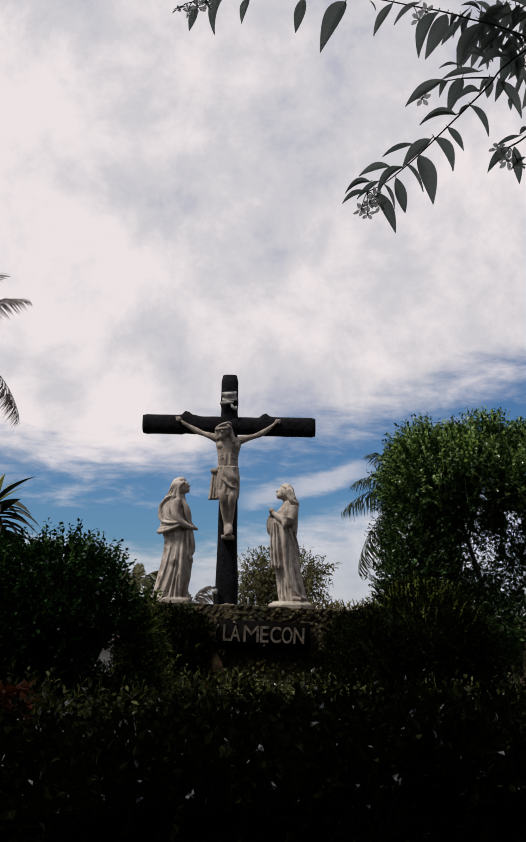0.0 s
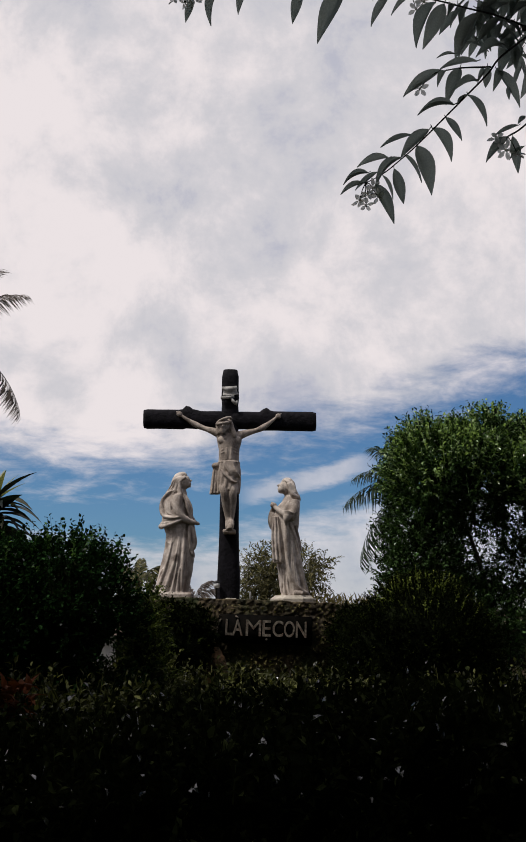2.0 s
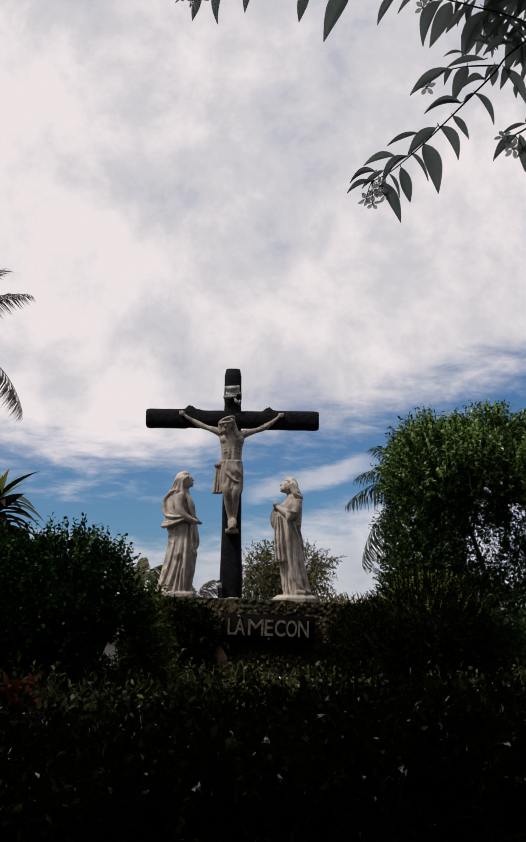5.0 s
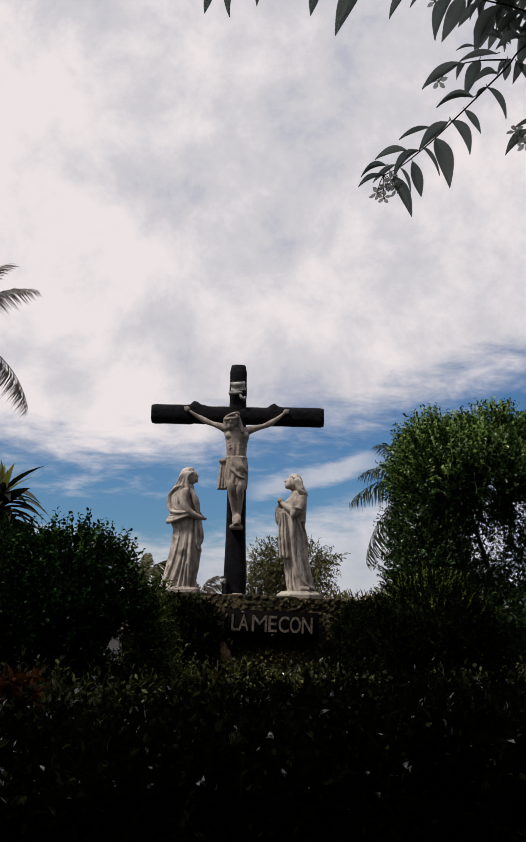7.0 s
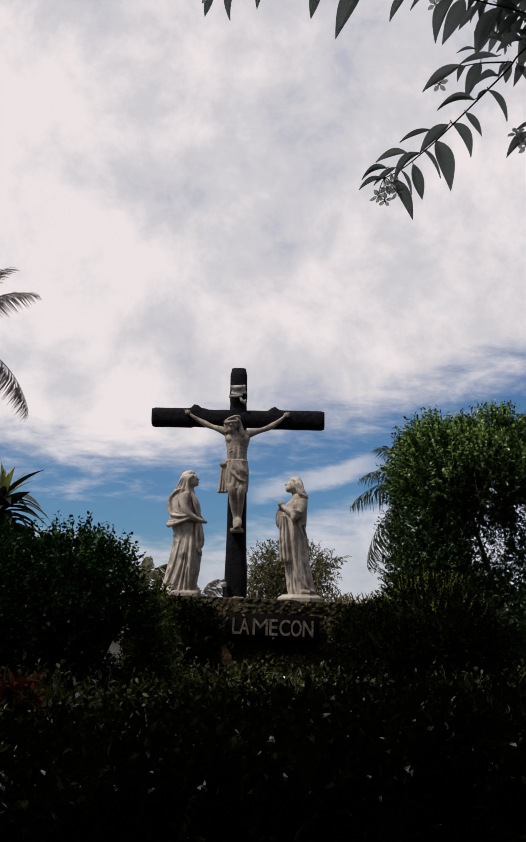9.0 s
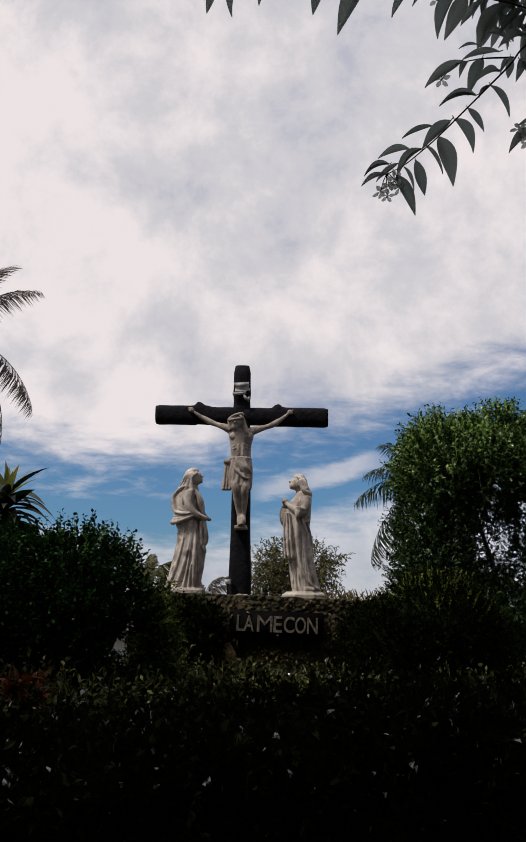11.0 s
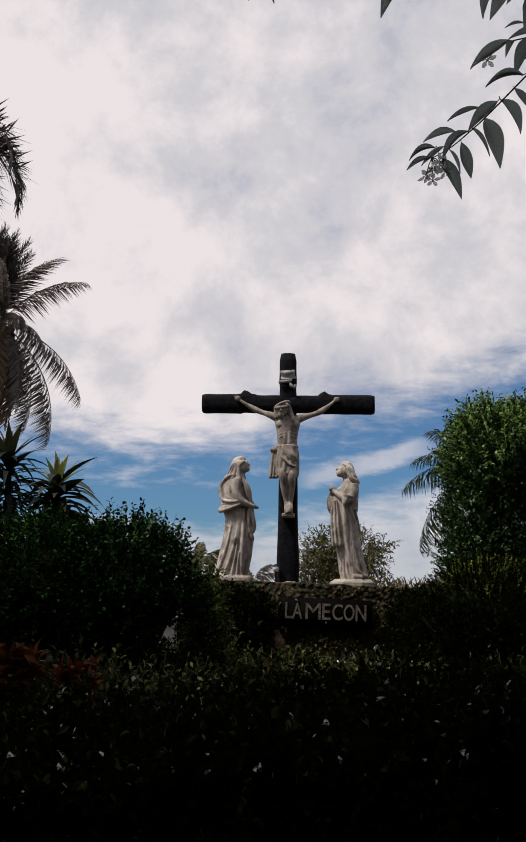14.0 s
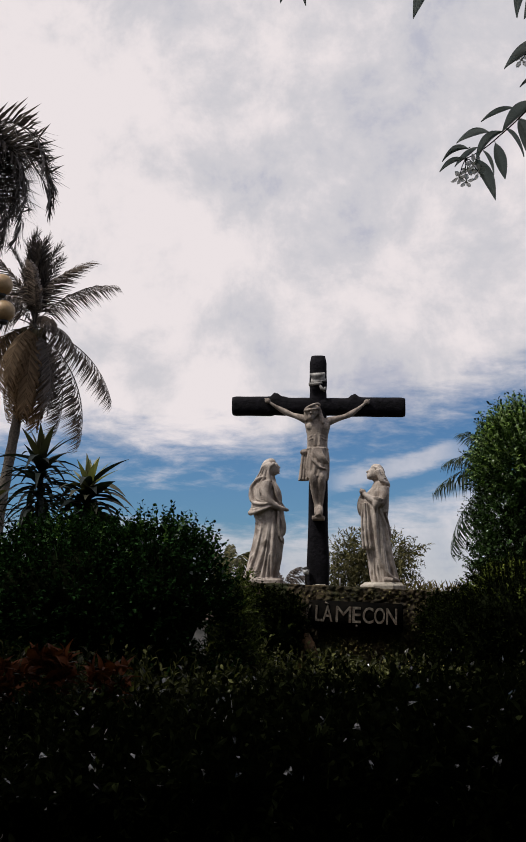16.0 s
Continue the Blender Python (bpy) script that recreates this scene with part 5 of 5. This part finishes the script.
palm("coconut_palm", "green palm standing behind the leafy tree", (5.2, 26, 0), (4.90, 26, 5.75), rng,
     ((176, 40, 1, 1.0), (182, 12, 1, 1.12), (178, -5, 1, 1.30), (184, -38, 1, 1.62), (172, 62, 1, 0.9), (160, 28, 1, 0.85), (110, 75, 0, 0.75),
      (60, 60, 1, 0.9), (20, 40, 1, 1.0), (330, 50, 1, 0.9), (0, 5, 2, 1.0), (250, 30, 1, 0.8)),
     2.15, 0.46, (M_PALM_GREEN, M_PALM_GREEN, M_PALM_GREEN), 46, 0.2, 0.14)
palm("coconut_palm", "far low palm with dry fronds behind the bush", (-3.6, 28, 0), (-3.55, 28, 2.95), rng,
     ((0, 20, 1, 1.0), (30, 45, 1, 1.0), (180, 20, 1, 1.0), (150, 45, 1, 1.0), (90, 70, 1, 0.9), (0, -10, 2, 1.0), (180, -15, 2, 1.0), (250, 30, 2, 0.9), (300, 40, 2, 0.9)),
     1.1, 0.4, (M_OLIVE, M_OLIVE, M_OLIVE), 44, 0.0, 0.10)
palm("coconut_palm", "far low palm showing between the statues", (-1.95, 28, 0), (-1.9, 28, 2.45), rng,
     ((0, 35, 1, 1.0), (20, 60, 1, 1.0), (180, 35, 1, 1.0), (140, 60, 1, 1.0), (0, 5, 2, 1.0), (180, 0, 2, 1.0), (270, 30, 2, 0.9)),
     0.85, 0.3, (M_PALM, M_PALM, M_PALM), 30, 0.0, 0.10)


def make_grass():
    rng = np.random.default_rng(41)
    n = 260
    p = np.stack([rng.uniform(0.62, 1.6, n), rng.uniform(12.3, 13.4, n), np.full(n, 1.86)], 1)
    d = unit(rng.normal(0, 0.35, (n, 3)) + np.array([0, 0, 1.0]))
    me = leaf_mesh("grass", p, d, unit(rng.normal(0, 1, (n, 3))), rng.uniform(0.08, 0.26, n), 0.035, M_GRASS, 0.3)
    tagged(part("grass", me), "dry grass tuft growing on the mound top", "grass", kind="stuff")


make_grass()


# ---------------------------------------------------------------- globe lamp, buildings beyond
def make_street_lamp():
    lamp = thing("street_lamp", (-5.06, 12.1, 0), "tall garden lamp post with yellowed round globes", "lamp")
    bm = bmesh.new()
    tube(bm, [(0, 0, 0), (0, 0, 0.4), (0, 0, 0.5), (0, 0, 6.0)], [0.09, 0.085, 0.055, 0.04], 12)
    part("pole", bm, M_IRON, lamp)
    for k, (x, z) in enumerate(((0.21, 6.13), (0.27, 5.74), (-0.24, 5.74))):
        bm = bmesh.new()
        ball(bm, (x, -0.1, z), (0.157, 0.157, 0.157), seg=28)
        g = part("globe", bm, M_GLOBE, lamp)
        bm = bmesh.new()
        tube(bm, smooth_path([(0, 0, z - 0.32), (x * 0.7, -0.08, z - 0.30), (x, -0.1, z - 0.15)], 5), 0.016, 8)
        part("bracket", bm, M_IRON, lamp)
        bm = bmesh.new()
        tube(bm, [(x, -0.1, z - 0.19), (x, -0.1, z - 0.135)], [0.05, 0.075], 12)
        part("collar", bm, M_IRON, g)


make_street_lamp()


def house(name, base, size, label, wall_mat):
    w, d, h = size
    ob = thing(name, base, label, "house")
    bm = bmesh.new()
    block(bm, (-w / 2, 0, 0), (w / 2, d, h))
    part("wall", bm, wall_mat, ob, smooth=False)
    bm = bmesh.new()
    e = 0.4
    v = [bm.verts.new(p) for p in ((-w / 2 - e, -e, h + 0.003), (w / 2 + e, -e, h + 0.003), (w / 2 + e, d + e, h + 0.003), (-w / 2 - e, d + e, h + 0.003), (-w / 2, d / 2, h + 0.3), (w / 2, d / 2, h + 0.3))]
    for f in ((0, 1, 5, 4), (2, 3, 4, 5), (0, 4, 3), (1, 2, 5), (3, 2, 1, 0)):
        bm.faces.new([v[i] for i in f])
    part("roof", bm, M_ROOF, ob, smooth=False)
    for x in (-w * 0.25, w * 0.25):
        bm = bmesh.new()
        block(bm, (x - 0.4, -0.03, 0.9), (x + 0.4, 0.02, 1.5), 0.01)
        part("window", bm, M_BOARD, ob, smooth=False)


house("house", (-3.0, 17.5, 0), (3.2, 3.0, 1.5), "low white-painted house behind the bush", M_WALLPAINT)
house("house", (5.2, 17.5, 0), (2.6, 3.0, 1.7), "low weathered timber hut behind the tree", M_TIMBER)


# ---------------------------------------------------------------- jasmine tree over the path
FIRST_VIEW = pose(0.010, -0.004, 1.608, 103.083, -0.419, -0.453)   # the first camera pose; the bough is laid out 1.3 m ahead of it
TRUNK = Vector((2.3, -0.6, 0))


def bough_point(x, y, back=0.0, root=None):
    """Millimetres across and up as seen from the first camera pose, 1.3 m ahead; twigs swing nearer and farther. back:
    metres farther still;
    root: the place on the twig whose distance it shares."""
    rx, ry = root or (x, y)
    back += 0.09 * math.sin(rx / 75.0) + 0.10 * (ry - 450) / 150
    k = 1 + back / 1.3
    return FIRST_VIEW @ Vector((x * k / 1000, y * k / 1000, -1.3 * k)) - TRUNK


def jasmine_leaf_mesh(arch, fold):
    """A pointed oval leaf, 1 long, along +x, its face towards +z."""
    bm = bmesh.new()
    rows = []
    for i in range(10):
        s = i / 9
        w = 0.195 * (math.sin(math.pi * (0.015 + 0.97 * s) ** 0.85) ** 0.85) * (1 - 0.25 * s * s)
        z, x = arch * s * (1 - s) * 1.6 - 0.10 * s * s, s
        rows.append([bm.verts.new((x, w * k, z + fold * abs(w * k) - (0.02 if k == 0 else 0))) for k in (-1, -0.5, 0, 0.5, 1)])
    for a, b in zip(rows, rows[1:]):
        for k in range(4):
            bm.faces.new((a[k], b[k], b[k + 1], a[k + 1]))
    tube(bm, [(-0.10, 0, 0.015), (0.02, 0, -0.01)], 0.012, 5)
    return finish(bm, "leaf", M_JASMINE)


def make_jasmine():
    rng = np.random.default_rng(51)
    tree = thing("jasmine_tree", TRUNK, "flowering white jasmine tree whose bough hangs over the path", "tree")
    bm = bmesh.new()
    tube(bm, smooth_path([(0, 0, 0), (0.05, 0.05, 0.9), (-0.05, 0.1, 1.7), (-0.3, 0.3, 2.5)]), [0.11 - 0.05 * i / 18 for i in range(19)], 12)
    part("trunk", bm, M_BARK, tree)
    bm = bmesh.new()
    start = Vector((-0.3, 0.3, 2.5))
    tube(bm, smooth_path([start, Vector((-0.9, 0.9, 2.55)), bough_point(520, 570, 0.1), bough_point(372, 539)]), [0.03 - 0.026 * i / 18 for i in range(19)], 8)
    part("limb", bm, M_BARK, tree)
    stems = (((400, 545), (341, 501), (320, 475), (287, 442), (261, 416), (220, 376), (197, 356), (173, 337), (147, 323)),
             ((325, 485), (282, 484), (247, 478)),
             ((400, 530), (337, 556), (292, 568), (251, 579), (213, 586), (168, 595), (100, 606), (20, 612), (-60, 606), (-100, 592)),
             ((440, 470), (376, 406), (348, 387), (334, 378)),
             ((500, 560), (440, 470)))
    for s in stems:
        bm = bmesh.new()
        n = (len(s) - 1) * 6 + 1
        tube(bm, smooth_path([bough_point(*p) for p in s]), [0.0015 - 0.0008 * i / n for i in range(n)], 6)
        part("twig", bm, M_TWIG, tree)
    lower = ((147, 324, 112, 313), (151, 338, 114, 326), (164, 339, 131, 317), (180, 359, 137, 352), (197, 359, 158, 323), (213, 391, 169, 380),
             (237, 398, 196, 363), (272, 433, 220, 425), (172, 334, 190, 302), (188, 343, 202, 293), (161, 322, 189, 267), (203, 363, 232, 327),
             (221, 375, 243, 311), (242, 400, 272, 356), (261, 415, 286, 385), (293, 446, 323, 406), (292, 446, 275, 432))
    middle = ((253, 482, 201, 452), (281, 484, 261, 437), (305, 466, 272, 456), (305, 494, 256, 491), (275, 504, 249, 502), (317, 482, 306, 465),
              (320, 487, 318, 454), (334, 480, 369, 432), (337, 484, 329, 453), (349, 458, 350, 440), (369, 487, 355, 461), (341, 515, 306, 506),
              (292, 521, 324, 511), (320, 517, 351, 511), (261, 480, 249, 461))
    upper = ((183, 590, 153, 548), (220, 591, 183, 564), (247, 577, 216, 518), (259, 574, 231, 517), (310, 562, 271, 504), (287, 568, 266, 543),
             (338, 556, 303, 522), (342, 549, 330, 523), (346, 549, 370, 530), (320, 570, 350, 594), (362, 588, 353, 556), (270, 574, 265, 560),
             (151, 594, 161, 581), (372, 588, 358, 570), (306, 581, 282, 591))
    outer = ((363, 403, 327, 391), (349, 387, 316, 355), (355, 387, 363, 335), (372, 416, 363, 407), (371, 373, 349, 356), (116, 592, 80, 526),
             (58, 597, 45, 551), (-20, 597, -32, 565), (-56, 600, -73, 549), (-94, 584, -105, 553), (-90, 597, -73, 584))
    shapes = [jasmine_leaf_mesh(a, f) for a, f in ((0.10, 0.35), (0.18, 0.6), (0.05, 0.2))]
    view = FIRST_VIEW.to_3x3()
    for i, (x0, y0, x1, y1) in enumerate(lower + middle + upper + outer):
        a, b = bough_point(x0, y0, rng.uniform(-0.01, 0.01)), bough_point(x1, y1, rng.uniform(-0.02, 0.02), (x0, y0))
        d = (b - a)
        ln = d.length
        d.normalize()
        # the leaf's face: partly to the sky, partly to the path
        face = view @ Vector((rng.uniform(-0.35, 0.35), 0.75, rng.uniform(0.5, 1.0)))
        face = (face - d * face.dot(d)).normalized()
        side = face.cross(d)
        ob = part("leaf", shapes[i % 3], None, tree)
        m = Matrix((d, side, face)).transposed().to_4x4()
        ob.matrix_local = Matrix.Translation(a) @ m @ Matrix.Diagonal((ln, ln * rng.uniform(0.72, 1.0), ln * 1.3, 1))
    for i in range(64):
        x = rng.uniform(278, 400)
        y = rng.uniform(490 + 0.35 * (400 - x), 596)
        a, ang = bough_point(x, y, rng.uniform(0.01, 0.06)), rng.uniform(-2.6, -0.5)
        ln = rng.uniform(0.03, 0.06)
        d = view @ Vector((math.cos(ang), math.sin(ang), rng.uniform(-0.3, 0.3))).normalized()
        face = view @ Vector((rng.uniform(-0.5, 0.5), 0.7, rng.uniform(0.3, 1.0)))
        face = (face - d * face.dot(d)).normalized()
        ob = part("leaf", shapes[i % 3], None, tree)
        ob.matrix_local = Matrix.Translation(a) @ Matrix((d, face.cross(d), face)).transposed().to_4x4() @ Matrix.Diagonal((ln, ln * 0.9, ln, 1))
    # five-petalled flowers
    bm = bmesh.new()
    for k in range(5):
        q = Matrix.Rotation(k * 2 * math.pi / 5, 4, "Z")
        v = [bm.verts.new(q @ Vector(p)) for p in ((0.0008, 0, 0), (0.006, -0.0032, 0.001), (0.0105, -0.0022, 0.0005), (0.0125, 0, -0.001), (0.0105, 0.0022, 0.0005), (0.006, 0.0032, 0.001))]
        bm.faces.new(v)
    ball(bm, (0, 0, 0.002), (0.0018, 0.0018, 0.004), seg=8)
    flower = finish(bm, "flower", M_PETAL)
    spots = ((151, 307), (139, 300), (158, 317), (165, 305), (148, 293), (225, 456), (337, 376), (345, 368), (362, 362), (220, 567), (230, 578),
             (-119, 582), (-106, 579), (-92, 585), (-80, 590), (332, 384))
    for i, (x, y) in enumerate(spots):
        ob = part("flower", flower, None, tree, "small white star-shaped flower")
        ob.matrix_local = Matrix.Translation(bough_point(x, y, rng.uniform(-0.012, 0.004))) @ FIRST_VIEW.to_3x3().to_4x4() @ pose(0, 0, 0, rng.uniform(-50, 60), rng.uniform(-40, 40), rng.uniform(0, 72)) \
            @ Matrix.Scale(rng.uniform(0.85, 1.15), 4)
        bm = bmesh.new()
        near = min((p for s in stems for p in s), key=lambda p: (p[0] - x) ** 2 + (p[1] - y) ** 2)
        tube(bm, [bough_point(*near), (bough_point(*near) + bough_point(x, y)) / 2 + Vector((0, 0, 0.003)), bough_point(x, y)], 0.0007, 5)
        part("flower_stalk", bm, M_TWIG, tree)
    # unseen crown added over and behind the path, where it shades the hedge
    blobs = [((-1.2, -1.6, 3.6), (1.6, 1.3, 0.7)), ((0.4, -1.0, 3.6), (1.4, 1.3, 0.7)), ((-2.6, -1.8, 3.7), (1.5, 1.3, 0.7))]
    part("twig_mass", core_mesh(blobs, 0.8), M_CORE, tree)
    p, d = shell_points(rng, 2200, blobs, 0.7)
    me = twig_leaves("crown", rng, p, unit(d + rng.normal(0, 0.4, d.shape)), rng.uniform(0.1, 0.3, len(p)), 7, 0.06, 0.28, M_JASMINE)
    tagged(part("crown", me, None, tree), kind="stuff")


make_jasmine()

# unseen trees added behind and beside the path to keep light off the hedge
rng = np.random.default_rng(61)
for x, y in ((-7.5, -3.5), (-4.0, -6.0), (0.2, -6.6), (4.4, -6.0), (8.0, -3.5), (-7.4, 3.0), (7.2, 3.2)):
    bush("unseen_blocker_tree", "unseen dark leafy tree added round the path to keep light off the hedge", "tree", (x, y, 0),
         [((0, 0, 6.4), (2.5, 1.8, 2.4)), ((0.2, 0.2, 3.6), (2.5, 1.8, 2.4)), ((0.3, 0.3, 1.6), (2.2, 1.4, 1.6))], 1200, 0.16, M_BUSH, rng, 7, 0.3, 0.5, 0.9, 0.3, 1)

# unseen tall tree, added over the path to block sky light from the hedge
bush("unseen_shade_canopy", "unseen tall spreading tree added over the garden path to dim the hedge", "tree", (-1.4, -3.2, 0),
     [((1.4, 2.7, 7.6), (6.5, 6.4, 1.5)), ((-1.2, 1.2, 7.9), (4.0, 4.5, 1.9)), ((4.2, 1.6, 7.9), (4.0, 4.5, 1.9)), ((-5.2, 5.4, 8.0), (4.0, 3.6, 1.5))],
     4200, 0.14, M_BUSH, rng, 7, 0.3, 0.45, 0.9, 0.0, 1, 0.85)
